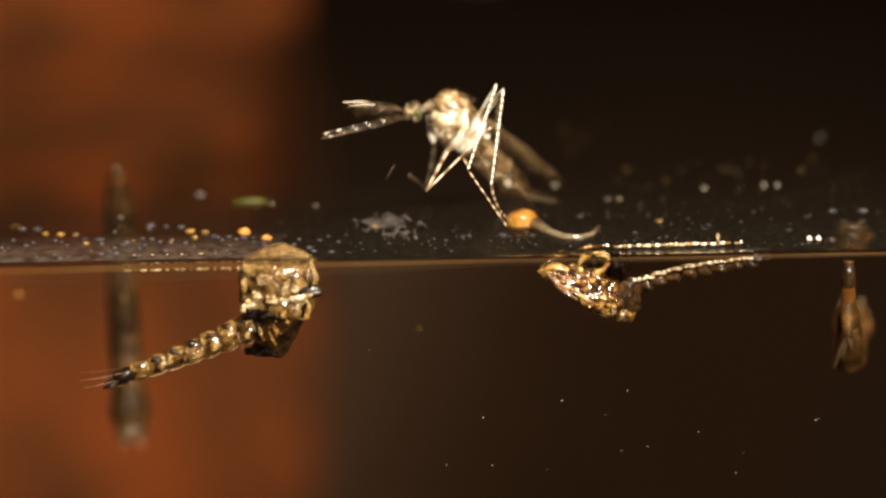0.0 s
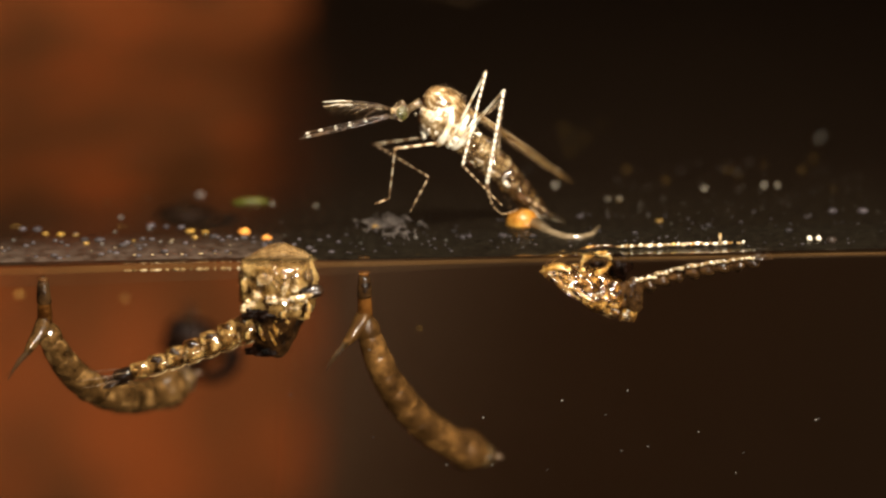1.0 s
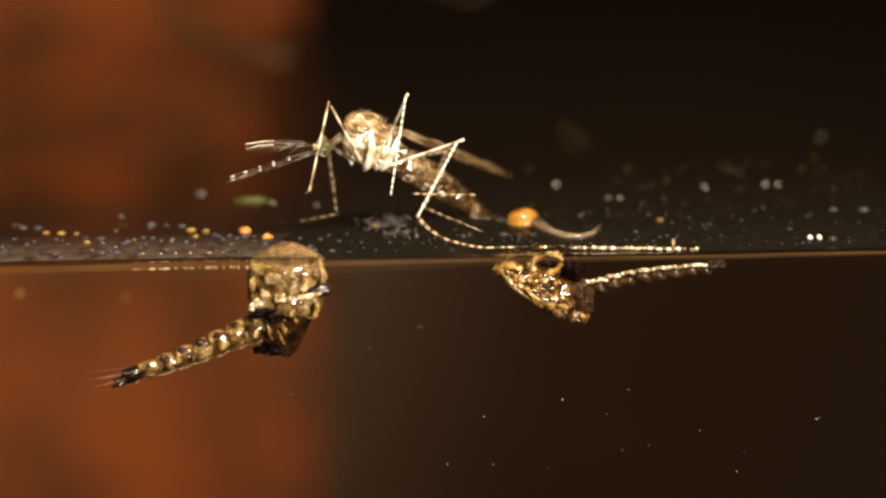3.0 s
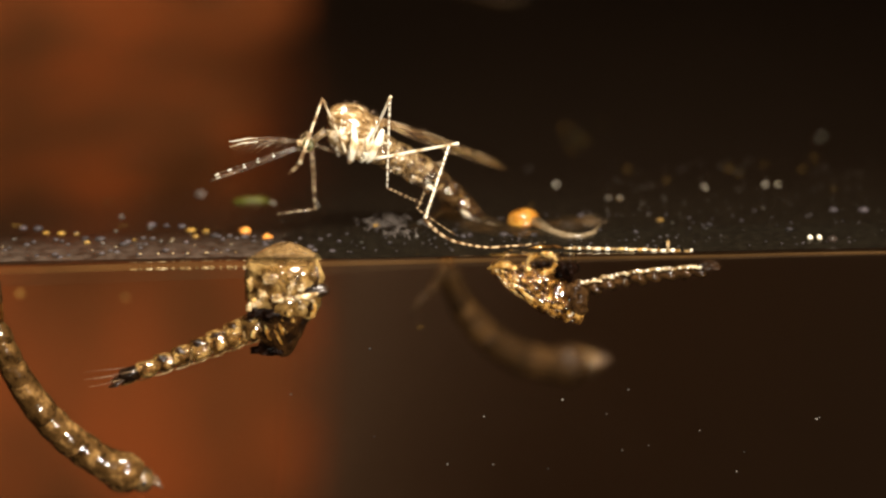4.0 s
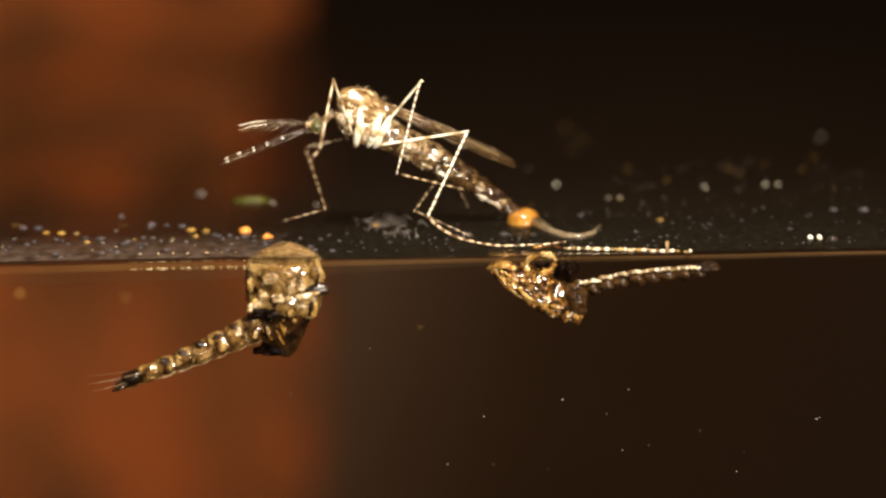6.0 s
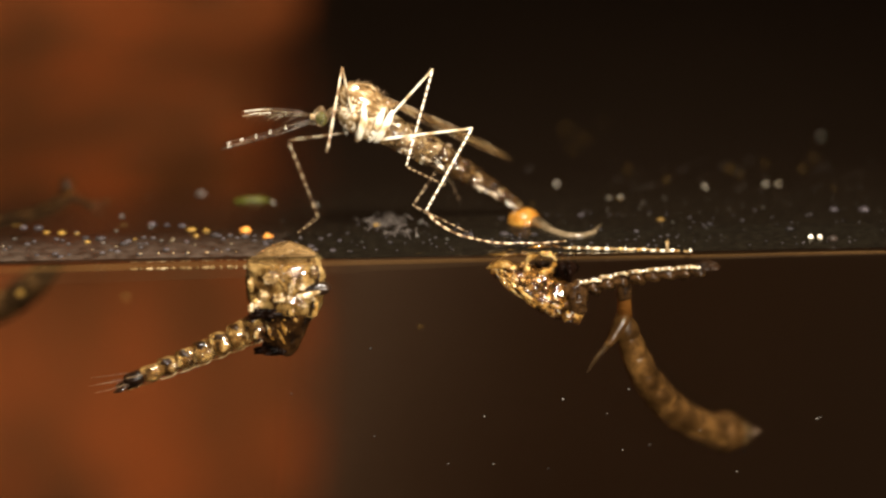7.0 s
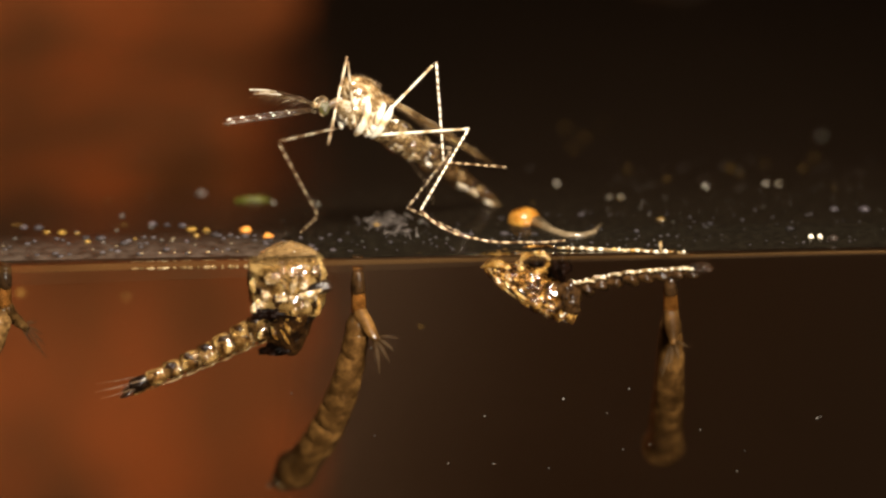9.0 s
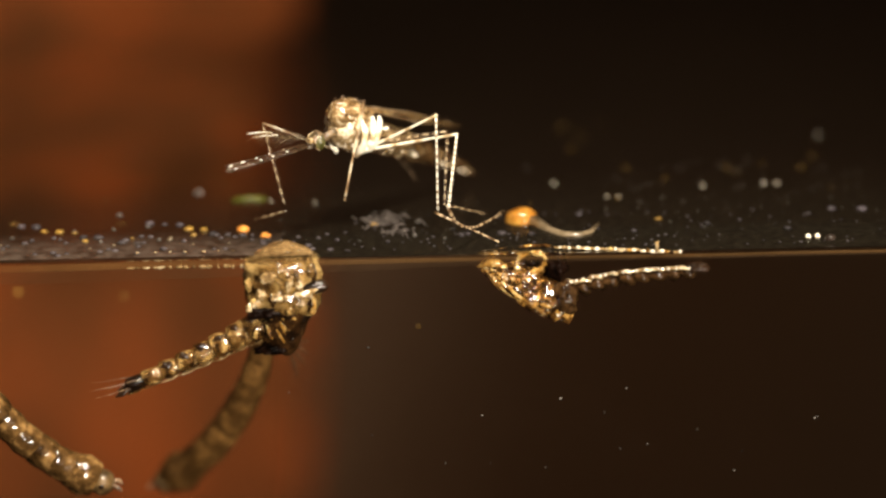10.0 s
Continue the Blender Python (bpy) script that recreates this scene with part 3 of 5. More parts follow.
    part("proboscis", tube([(-0.2, 0, -0.08), (-0.9, 0, -0.10), (-1.7, 0, -0.09), (-2.3, 0, -0.06), (-2.42, 0, -0.05), (-2.55, 0, -0.04)], [0.03, 0.019, 0.017, 0.020, 0.03, 0.010], 8), M_FEELER, head)
    rng = random.Random(31)
    for side in (-1, 1):
        pts = [(-0.2, side * 0.07, -0.03), (-0.8, side * 0.08, 0.0), (-1.5, side * 0.10, 0.0), (-2.1, side * 0.13, 0.01), (-2.5, side * 0.16, 0.05)]
        part("palp", tube(pts, [0.016, 0.011, 0.012, 0.014, 0.005], 7, 0.004, side), M_FEELER, head)
        for k in range(12):
            s = 0.42 + 0.048 * k
            x, y = -0.2 - 2.3 * s, side * (0.06 + 0.09 * s)
            up = rng.uniform(-0.14, 0.06)
            part("palp_hair", tube([(x, y, 0), (x - rng.uniform(0.10, 0.2), y + side * 0.05, up)], [0.007, 0.002], 3), M_FEELER, head)
        for s in (0.3, 0.47, 0.62, 0.78, 0.92):
            part("palp_band", blob(0.03 + 0.02 * (s > 0.7), 0.015, 0.017, 0.4, s * 9, 3, (-0.2 - 2.3 * s, side * (0.07 + 0.06 * s), 0.005)), M_SILVER, head)
        # the antenna carries fans of long hairs, silvery towards their tips
        pts = [(-0.2, side * 0.07, 0.08), (-0.5, side * 0.11, 0.27), (-1.0, side * 0.15, 0.47), (-1.5, side * 0.18, 0.60)]
        part("antenna", tube(pts, [0.022, 0.012, 0.010, 0.004], 7), M_FEELER, head)
        for k in range(18):
            s = (k + 1) / 19
            x, y, z = -0.28 - 1.2 * s, side * (0.08 + 0.10 * s), 0.13 + 0.47 * s
            fan, far = rng.uniform(-0.20, 0.18), rng.uniform(0.40, 0.62) * (1.15 - 0.5 * s)
            hair = [(x, y, z), (x - far * 0.45, y + side * 0.05, z + fan * 0.5 + 0.03), (x - far, y + side * rng.uniform(0.0, 0.16), z + fan)]
            part("antenna_hair", tube(hair, [0.005, 0.005, 0.0015], 3), M_GLEAM if k % 3 == 1 and k > 4 else M_FEELER, head)
            part("antenna_bead", blob(0.022, 0.014, 0.016, 0.2, k, 1, (x, y, z)), M_GLEAM, head)
        part("antenna_tip", loft(bmesh.new(), [((-1.10, side * 0.15, 0.50), 0.003, 0.003), ((-1.32, side * 0.16, 0.56), 0.009, 0.009), ((-1.50, side * 0.17, 0.60), 0.009, 0.008), ((-1.78, side * 0.18, 0.65), 0.003, 0.003)], 7, 0.018, side, steps=4), M_SILVER, head, "silvery tuft")
    legs = {}
    for key, lf, lt, ls in (("A", 2.3, 2.42, 1.75), ("B", 2.45, 2.42, 3.5), ("C", 1.95, 2.0, 0.95), ("D", 1.95, 2.2, 0.35), ("E", 2.3, 2.0, 1.6), ("G", 1.66, 1.11, 0.5)):
        thin = {"E": 0.4, "G": 0.22, "C": 0.38, "D": 0.72}.get(key, 0.66)
        # legs C, D, E and G look dimmer through their browner colour
        upper = M_BROWN_LEG if key in "EG" else M_PALE_LEG if key in "CD" else M_THIGH
        lower = M_BROWN_LEG if key in "EG" else M_PALE_LEG if key == "D" else M_TARSUS if key == "C" else M_LEG
        sag = 0.42 if key == "B" else 0.0
        legs[key] = (part("femur", limb_mesh(lf, 0.054 * thin, 0.040 * thin, lf), upper, root), part("tibia", limb_mesh(lt, 0.036 * thin, 0.029 * thin, lt), lower, root),
                     part("tarsus", limb_mesh(ls, (0.034 + 0.014 * (sag > 0)) * thin, 0.022 * thin, ls, 1.1, sag), M_TARSUS, root))
    return root, head, legs, abdomen


# ---- pupae: thorax above, curled abdomen behind ----
def pale_pupa():
    root = empty("pupa", mm(0, 0, 0), "tan and gold pupa hanging under the water surface", "pupa", "pupae at the surface")
    cap = [((-0.05, 0.1, 0.44), 0.05, 0.09), ((-0.04, 0.1, 0.39), 0.22, 0.34), ((-0.03, 0.08, 0.26), 0.42, 0.62), ((-0.02, 0.05, 0.13), 0.55, 0.80), ((-0.02, 0, 0.05), 0.56, 0.82)]
    part("thorax_crown", loft(bmesh.new(), cap, 32, 0.03, 1.5, steps=3), M_CROWN, root, "pale dry crown above the water")
    body = [((-0.03, 0, 0.06), 0.62, 0.80), ((-0.03, 0, 0.0), 0.66, 0.86), ((0.0, 0, -0.25), 0.72, 0.92), ((0.01, 0, -0.5), 0.74, 0.95), ((-0.05, 0, -0.8), 0.72, 0.88), ((-0.07, 0, -1.06), 0.66, 0.86), ((-0.12, 0, -1.2), 0.5, 0.6)]
    part("thorax", loft(bmesh.new(), body, 44, 0.10, 1.5, steps=5), M_PUPA_PALE, root, "pale tan wrinkled thorax")
    low = [((-0.05, 0, -0.95), 0.5, 0.70), ((-0.10, 0, -1.1), 0.62, 0.72), ((-0.13, 0, -1.4), 0.58, 0.63), ((-0.19, 0, -1.7), 0.5, 0.54), ((-0.25, 0, -2.0), 0.38, 0.48), ((-0.36, 0, -2.19), 0.2, 0.30), ((-0.38, 0, -2.25), 0.08, 0.10)]
    part("wing_case", loft(bmesh.new(), low, 36, 0.07, 7, steps=4), M_PUPA_DARK, root, "translucent brown wing case")
    part("case_edge", tube([(0.80, -0.1, -0.72), (0.64, -0.25, -1.05), (0.46, -0.3, -1.40), (0.28, -0.3, -1.74), (0.0, -0.25, -2.04), (-0.42, -0.2, -2.15)], [0.05, 0.06, 0.07, 0.09, 0.10, 0.08], 10, 0.10, 4), M_PUPA_DARK, root, "black lower edge")
    part("keel", blob(0.36, 0.24, 0.13, 0.4, 4, 4, (-0.42, -0.2, -2.10)), M_SWIMMER, root)
    part("trumpet", loft(bmesh.new(), [((0.5, -0.55, -0.55), 0.10, 0.10), ((0.85, -0.5, -0.55), 0.14, 0.16), ((1.0, -0.46, -0.52), 0.13, 0.15), ((1.08, -0.44, -0.5), 0.06, 0.06)], 12, 0.04, 2, steps=3), M_HOLE, root, "dark breathing trumpet")
    part("trumpet_face", loft(bmesh.new(), [((0.28, -0.76, -0.62), 0.03, 0.03), ((0.4, -0.78, -0.62), 0.07, 0.08), ((0.65, -0.72, -0.6), 0.07, 0.07), ((0.84, -0.62, -0.6), 0.03, 0.03)], 10, 0.03, 5, steps=3), M_GLEAM, root, "pale stripe on the trumpet")
    part("eye_spot", blob(0.30, 0.12, 0.13, 0.6, 2, 4, (-0.50, -0.72, -1.04)), M_SWIMMER, root)
    for k, (x, z, w, h) in enumerate(((-0.78, -0.3, 0.09, 0.17), (-0.52, -0.58, 0.12, 0.14), (-0.80, -0.9, 0.12, 0.12), (-0.62, -0.8, 0.12, 0.1), (-0.14, -0.66, 0.15, 0.12), (0.1, -0.68, 0.13, 0.1), (0.42, -0.40, 0.10, 0.13),
                                      (0.72, -0.1, 0.10, 0.16), (-0.3, -0.15, 0.2, 0.14), (0.2, -0.12, 0.24, 0.16))):
        part("thorax_lobe", blob(w * 0.9, 0.08, h * 0.9, 0.35, k * 1.7, 4, (x, -0.58 - 0.16 * math.cos(x * 1.5), z)), M_GLEAM if h < 0.15 else M_PUPA_PALE, root)
    rng = random.Random(5)
    for k in range(14):
        x, z = rng.uniform(-0.8, 0.82), rng.uniform(-1.02, -0.06)
        w, h = rng.uniform(0.03, 0.08), rng.uniform(0.06, 0.2)
        part("thorax_wrinkle", blob(w, 0.05, h, 0.6, k * 1.3, 4), (M_GLEAM, M_GOLD, M_PUPA_DARK, M_PUPA_PALE)[k % 4], root, "", mm(x, -0.36 - 0.40 * math.sqrt(max(0.04, 1 - (x / 0.98) ** 2)), z, 0, rng.uniform(-35, 35), 0))
    for k, (x, z, w, h, lean) in enumerate(((0.05, -0.95, 0.12, 0.12, 20), (0.22, -0.98, 0.10, 0.1, 0), (-0.1, -1.15, 0.12, 0.14, 10), (0.14, -1.25, 0.1, 0.09, 0), (-0.08, -1.42, 0.08, 0.2, -20), (-0.42, -1.6, 0.05, 0.14, -15), (-0.16, -1.7, 0.04, 0.18, -25), (-0.5, -1.22, 0.2, 0.05, 5), (-0.75, -1.62, 0.06, 0.08, 0))):
        ob = part("gold_fold", blob(w * 0.7, 0.06, h * 1.1, 0.7, k * 2.3, 4), M_GOLD, root, "", mm(x, -0.56 + 0.12 * k / 9, z, 0, lean, 0))
    n = 8
    for k in range(n):
        a, b = k / n, (k + 1) / n
        p0 = Vector((-0.55 - 3.45 * a, 0, -1.50 - 1.33 * a - 0.05 * math.sin(math.pi * a)))
        p1 = Vector((-0.55 - 3.45 * b, 0, -1.50 - 1.33 * b - 0.05 * math.sin(math.pi * b)))
        r = 0.34 - 0.18 * a
        step = p1 - p0
        bm = loft(bmesh.new(), [(p0 - step * 0.08, r * 0.8, r * 0.75), (p0 + step * 0.12, r * 1.1, r * 0.98), (p0 + step * 0.5, r * 1.15, r * 1.02), (p0 + step * 0.85, r * 1.12, r * 1.06), (p1, r * 0.85, r * 0.8)], 18, 0.045, k * 3.3)
        part("abdomen_segment", bm, M_PUPA_BAND if k < 7 else M_PUPA_DARK, root)
        if k < 6:
            # pale wedge: the highlight at each joint, put into the colour
            part("joint_glint", blob(0.035 + 0.012 * math.sin(k * 2.2), 0.05, r * 0.56, 0.5, k * 1.9, 3), M_GLEAM, root, "pale glint painted at the joint", mm(p0.x + 0.03, -r * 0.92, p0.z + r * 0.22, 0, 14, 0))
            part("back_patch", blob(0.14, 0.10, r * 0.34, 0.4, k * 1.1, 3, (p0.x * 0.45 + p1.x * 0.55, -r * 0.60, (p0.z + p1.z) / 2 + r * 0.66)), M_HOLE, root)
        # pale line paints the gleam along the lower edge
        part("side_ridge", tube([p0 + Vector((0, -r * 0.7, -r * 0.84)), p0 + step * 0.3 + Vector((0, -r * 0.75, -r * 0.98)), p0 + step * 0.7 + Vector((0, -r * 0.75, -r * 0.93)), p1 + Vector((0, -r * 0.7, -r * 0.84))], [0.013, 0.016, 0.016, 0.013], 6, 0.012, k), M_GLEAM if k < 6 else M_PUPA_BAND, root)
    for side in (-1, 1):
        part("tail_paddle", tube([(-3.92, side * 0.1, -2.84), (-4.12, side * 0.2, -2.93), (-4.26, side * 0.2, -2.98)], [0.12, 0.15, 0.04], 8, 0.02, side, 0.35), M_HOLE, root)
        for k in range(2):
            part("tail_bristle", tube([(-3.6 - 0.3 * k, side * 0.15, -2.60 - 0.20 * k), (-4.4, side * 0.25, -2.71 - 0.19 * k), (-4.85 + 0.1 * k, side * 0.3, -2.76 - 0.18 * k)], [0.008, 0.006, 0.003], 4), M_BRISTLE, root)
    return root


def glint_line():
    """Pale beads that stand in for glints where the water clings beside the pale pupa."""
    root = empty("glint_beads", mm(0, 0, 0), "row of pale beads painted as glints along the water beside the pupa", "water beads")
    for k in range(15):
        x = -0.92 - 0.19 * k - 0.03 * math.sin(k * 2.1)
        w = (0.05, 0.035, 0.09, 0.03, 0.07, 0.10, 0.04, 0.08, 0.10, 0.05, 0.09, 0.06, 0.11, 0.07, 0.12)[k]
        part("bead", blob(w, 0.05, 0.055 - 0.002 * k, 0.25, k, 3, (x, -0.12, -0.06)), M_GLEAM, root, "pale bead painted as a glint")
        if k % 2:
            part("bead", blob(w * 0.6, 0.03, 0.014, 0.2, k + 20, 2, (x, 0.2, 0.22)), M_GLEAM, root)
    return root


def cast_skin():
    root = empty("cast_skin", mm(0, 0, 0), "split amber pupal skin floating under the surface", "pupal skin", "pupae at the surface")
    # a keel-shaped crumpled shell, split open along the back
    a0, a1 = Vector((-1.22, 0, 0.02)), Vector((0.96, 0, -1.28))
    body = []
    for s, w, h, up in ((0, 0.03, 0.03, 0.02), (0.08, 0.16, 0.12, 0.06), (0.25, 0.38, 0.28, 0.15), (0.45, 0.52, 0.42, 0.22), (0.62, 0.54, 0.46, 0.26), (0.8, 0.46, 0.38, 0.22), (0.93, 0.28, 0.22, 0.12), (1.0, 0.06, 0.06, 0.05)):
        c = a0.lerp(a1, s) + Vector((0.5, 0, 0.85)) * up
        body.append((tuple(c), w, h))
    part("thorax_shell", loft(bmesh.new(), body, 48, 0.15, 3.7, steps=8), M_SHELL, root, "crumpled glossy amber shell")
    rng = random.Random(21)
    for k in range(9):
        s0, s1, h = 0.06 + 0.05 * k, min(0.97, 0.42 + 0.075 * k), 0.34 - 0.075 * k
        pts = []
        for i in range(5):
            s = s0 + (s1 - s0) * i / 4
            c = a0.lerp(a1, s) + Vector((0.5, 0, 0.85)) * (0.12 - 0.62 * h * math.sin(math.pi * min(1, s + 0.05)) + rng.uniform(-0.03, 0.03))
            pts.append((c.x, -0.50 * math.sin(math.pi * min(0.98, max(0.06, s))) ** 0.6 * (1 - abs(h) * 0.6) - 0.03, c.z))
        part("crease", loft(bmesh.new(), [(p, r, r) for p, r in zip(pts, (0.02, 0.05, 0.06, 0.05, 0.02))], 8, 0.035, k, steps=4), M_GOLD if k % 3 == 1 else M_SHELL, root)
    # small pale blobs paint the glints over the shell
    for k in range(90):
        s = rng.uniform(0.06, 0.94)
        c = a0.lerp(a1, s) + Vector((0.5, 0, 0.85)) * (0.12 + rng.uniform(-0.22, 0.26) * math.sin(math.pi * s))
        r = rng.uniform(0.012, 0.036)
        part("shell_blister", blob(r * rng.uniform(0.8, 2.0), r, r, 0.3, k, 2, (0, 0, 0)), M_GLEAM if k % 2 == 0 else M_GOLD, root, "", mm(c.x, -0.50 * math.sin(math.pi * s) ** 0.6, c.z, 0, rng.uniform(20, 60), 0))
    # silver blobs paint the bright highlight near the rear of the shell
    for k in range(16):
        s = rng.uniform(0.72, 0.97)
        c = a0.lerp(a1, s) + Vector((0.5, 0, 0.85)) * rng.uniform(0.02, 0.34)
        r = rng.uniform(0.025, 0.05)
        part("shell_blister", blob(r, r * 0.8, r * rng.uniform(1.0, 1.8), 0.35, k + 60, 2), M_SILVER, root, "", mm(c.x, -0.46 * math.sin(math.pi * s) ** 0.5, c.z, 0, rng.uniform(-30, 30), 0))
    part("inner_flank", blob(0.30, 0.26, 0.42, 0.35, 11, 4, (0.86, -0.22, -0.62)), M_SKIN_DARK, root, "dark blob between the shell and the abdomen")
    part("rim", loft(bmesh.new(), [((-1.22, 0.05, 0.06), 0.02, 0.02), ((-0.9, 0.12, 0.25), 0.035, 0.045), ((-0.5, 0.16, 0.40), 0.04, 0.05), ((0.0, 0.18, 0.49), 0.035, 0.045), ((0.55, 0.16, 0.53), 0.025, 0.03)], 9, 0.05, 14, steps=4), M_SHELL, root, "amber rim rising from the prow to the water")
    # pale tube paints the reflection along the waterline
    part("wet_edge", loft(bmesh.new(), [((0.55 + 0.28 * k, 0.12, 0.525 + 0.012 * math.sin(k * 2.2)), 0.02, 0.026 + 0.008 * math.sin(k * 3.1)) for k in range(11)], 7, 0.025, 3, steps=2), M_GLEAM, root, "pale line painted as a reflection along the surface")
    part("prow", loft(bmesh.new(), [((-1.28, -0.03, 0.0), 0.012, 0.012), ((-1.06, -0.1, 0.1), 0.1, 0.08), ((-0.75, -0.14, 0.16), 0.14, 0.10), ((-0.55, -0.16, 0.02), 0.1, 0.08)], 10, 0.04, 8, steps=3), M_GOLD, root)
    # the keel's gleam is put into this pale line
    part("keel_line", tube([(-1.1, -0.05, -0.05), (-0.7, -0.12, -0.42), (-0.2, -0.15, -0.83), (0.3, -0.12, -1.12), (0.86, -0.02, -1.33)], [0.012, 0.024, 0.028, 0.024, 0.012], 7, 0.02, 9), M_GLEAM, root, "pale gleam painted along the keel")
    loop = []
    for i in range(17):
        a = math.radians(-80 + 335 * i / 16)
        loop.append((0.06 + 0.34 * math.cos(a) + 0.10 * math.sin(a), -0.2, 0.22 + 0.25 * math.sin(a)))
    part("split_edge", tube(loop, [0.058 + 0.02 * math.sin(i * 1.9) for i in range(17)], 9, 0.03, 5), M_GOLD, root, "raised gold edge of the split")
    # black blobs: shade inside the split, put into colour and shape
    part("hollow", blob(0.26, 0.25, 0.36, 0.3, 2, 3, (0.66, -0.05, 0.12)), M_SWIMMER, root, "black blob painted as the shade inside the shell's opening")
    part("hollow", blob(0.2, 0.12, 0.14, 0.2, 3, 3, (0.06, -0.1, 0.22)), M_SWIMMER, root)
    n = 9

    def spine(u):
        return Vector((0.72 + 3.24 * u, 0, -0.32 + 0.52 * u + 0.12 * math.sin(math.pi * u)))

    for k in range(n):
        p0, p1 = spine(k / n), spine((k + 1) / n)
        r = 0.32 - 0.15 * k / n
        step = p1 - p0
        drop = Vector((0, 0, -r * 0.66))
        bm = loft(bmesh.new(), [(p0 - step * 0.05 + drop, r * 0.7, r * 0.44), (p0 + step * 0.3 + drop, r * 0.95, r * 0.52), (p0 + step * 0.75 + drop * 1.15, r * 1.1, r * 0.72), (p1 + drop * 1.05, r * 0.85, r * 0.46)], 16, 0.06, k * 2.7, steps=2)
        part("abdomen_segment", bm, M_SKIN_DARK, root)
        part("segment_ridge", loft(bmesh.new(), [(tuple(p0 - step * 0.06 + Vector((0, -r * 0.6, 0.0))), 0.022, 0.025), (tuple(p0 + step * 0.35 + Vector((0, -r * 0.65, 0.02))), 0.036, 0.04), (tuple(p0 + step * 0.75 + Vector((0, -r * 0.65, 0.015))), 0.034, 0.036), (tuple(p1 + step * 0.06 + Vector((0, -r * 0.6, -0.01))), 0.02, 0.022)], 9, 0.07, k, steps=4),
             M_GLEAM, root)
        for j in range(2):
            c = p0 + step * (0.25 + 0.5 * j + 0.1 * math.sin(k * 3.7 + j)) + Vector((0, -r * 0.65 - 0.02, 0.02))
            part("ridge_bead", blob(0.02 + 0.025 * abs(math.sin(k * 1.9 + j * 2.2)), 0.03, 0.032, 0.4, k * 2 + j, 2, tuple(c)), M_SILVER, root)
        # pale dashes continue the painted waterline reflection
        for j in range(3):
            x = 0.72 + 3.0 * (k + j / 3) / n
            w = 0.02 + 0.055 * abs(math.sin(k * 2.3 + j * 1.7))
            if (k * 3 + j) % 7 == 3:
                continue
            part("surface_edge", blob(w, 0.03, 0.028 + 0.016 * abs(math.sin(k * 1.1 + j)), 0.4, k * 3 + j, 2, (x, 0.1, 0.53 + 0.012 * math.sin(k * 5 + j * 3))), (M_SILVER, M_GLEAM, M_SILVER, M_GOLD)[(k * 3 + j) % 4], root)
    part("tail_tip", blob(0.30, 0.2, 0.12, 0.25, 6, 3, (4.02, 0.0, 0.2)), M_HOLE, root)
    part("spine", tube([(3.05, 0.1, 0.52), (3.06, 0.1, 0.64), (3.05, 0.1, 0.78)], [0.045, 0.035, 0.045], 6, 0.015), M_GLEAM, root)
    return root


def dark_pupa():
    root = empty("dark_pupa", mm(0, 0, -14), "black-brown comma-shaped pupa swimming", "pupa")
    part("thorax", loft(bmesh.new(), [((-0.75, 0, 0.0), 0.2, 0.2), ((-0.55, 0, 0), 0.5, 0.5), ((-0.1, 0, 0.0), 0.68, 0.66), ((0.35, 0, 0.05), 0.6, 0.55), ((0.7, 0, 0.12), 0.35, 0.3)], 26, 0.12, 8, steps=3), M_SWIMMER, root)
    for side in (-1, 1):
        part("trumpet", tube([(-0.25, side * 0.3, 0.5), (-0.3, side * 0.4, 0.75), (-0.32, side * 0.42, 0.86)], [0.08, 0.1, 0.14], 8, 0.01), M_SKIN_DARK, root)
    for k in range(7):
        a = math.radians(40 - 28 * k)
        c = Vector((0.55 + 0.62 * math.cos(a), 0, -0.25 + 0.58 * math.sin(a)))
        a2 = math.radians(40 - 28 * (k + 1))
        c2 = Vector((0.55 + 0.62 * math.cos(a2), 0, -0.25 + 0.58 * math.sin(a2)))
        r = 0.27 - 0.022 * k
        part("abdomen_segment", loft(bmesh.new(), [(c, r * 0.9, r * 0.8), (c.lerp(c2, 0.5), r * 1.1, r), (c2, r * 0.85, r * 0.75)], 14, 0.05, k), M_SWIMMER, root)
    return root


# ---- larvae: siphon at the water, body hanging from it in rigid segments ----
SEGMENTS = 11
BODY = 6.0


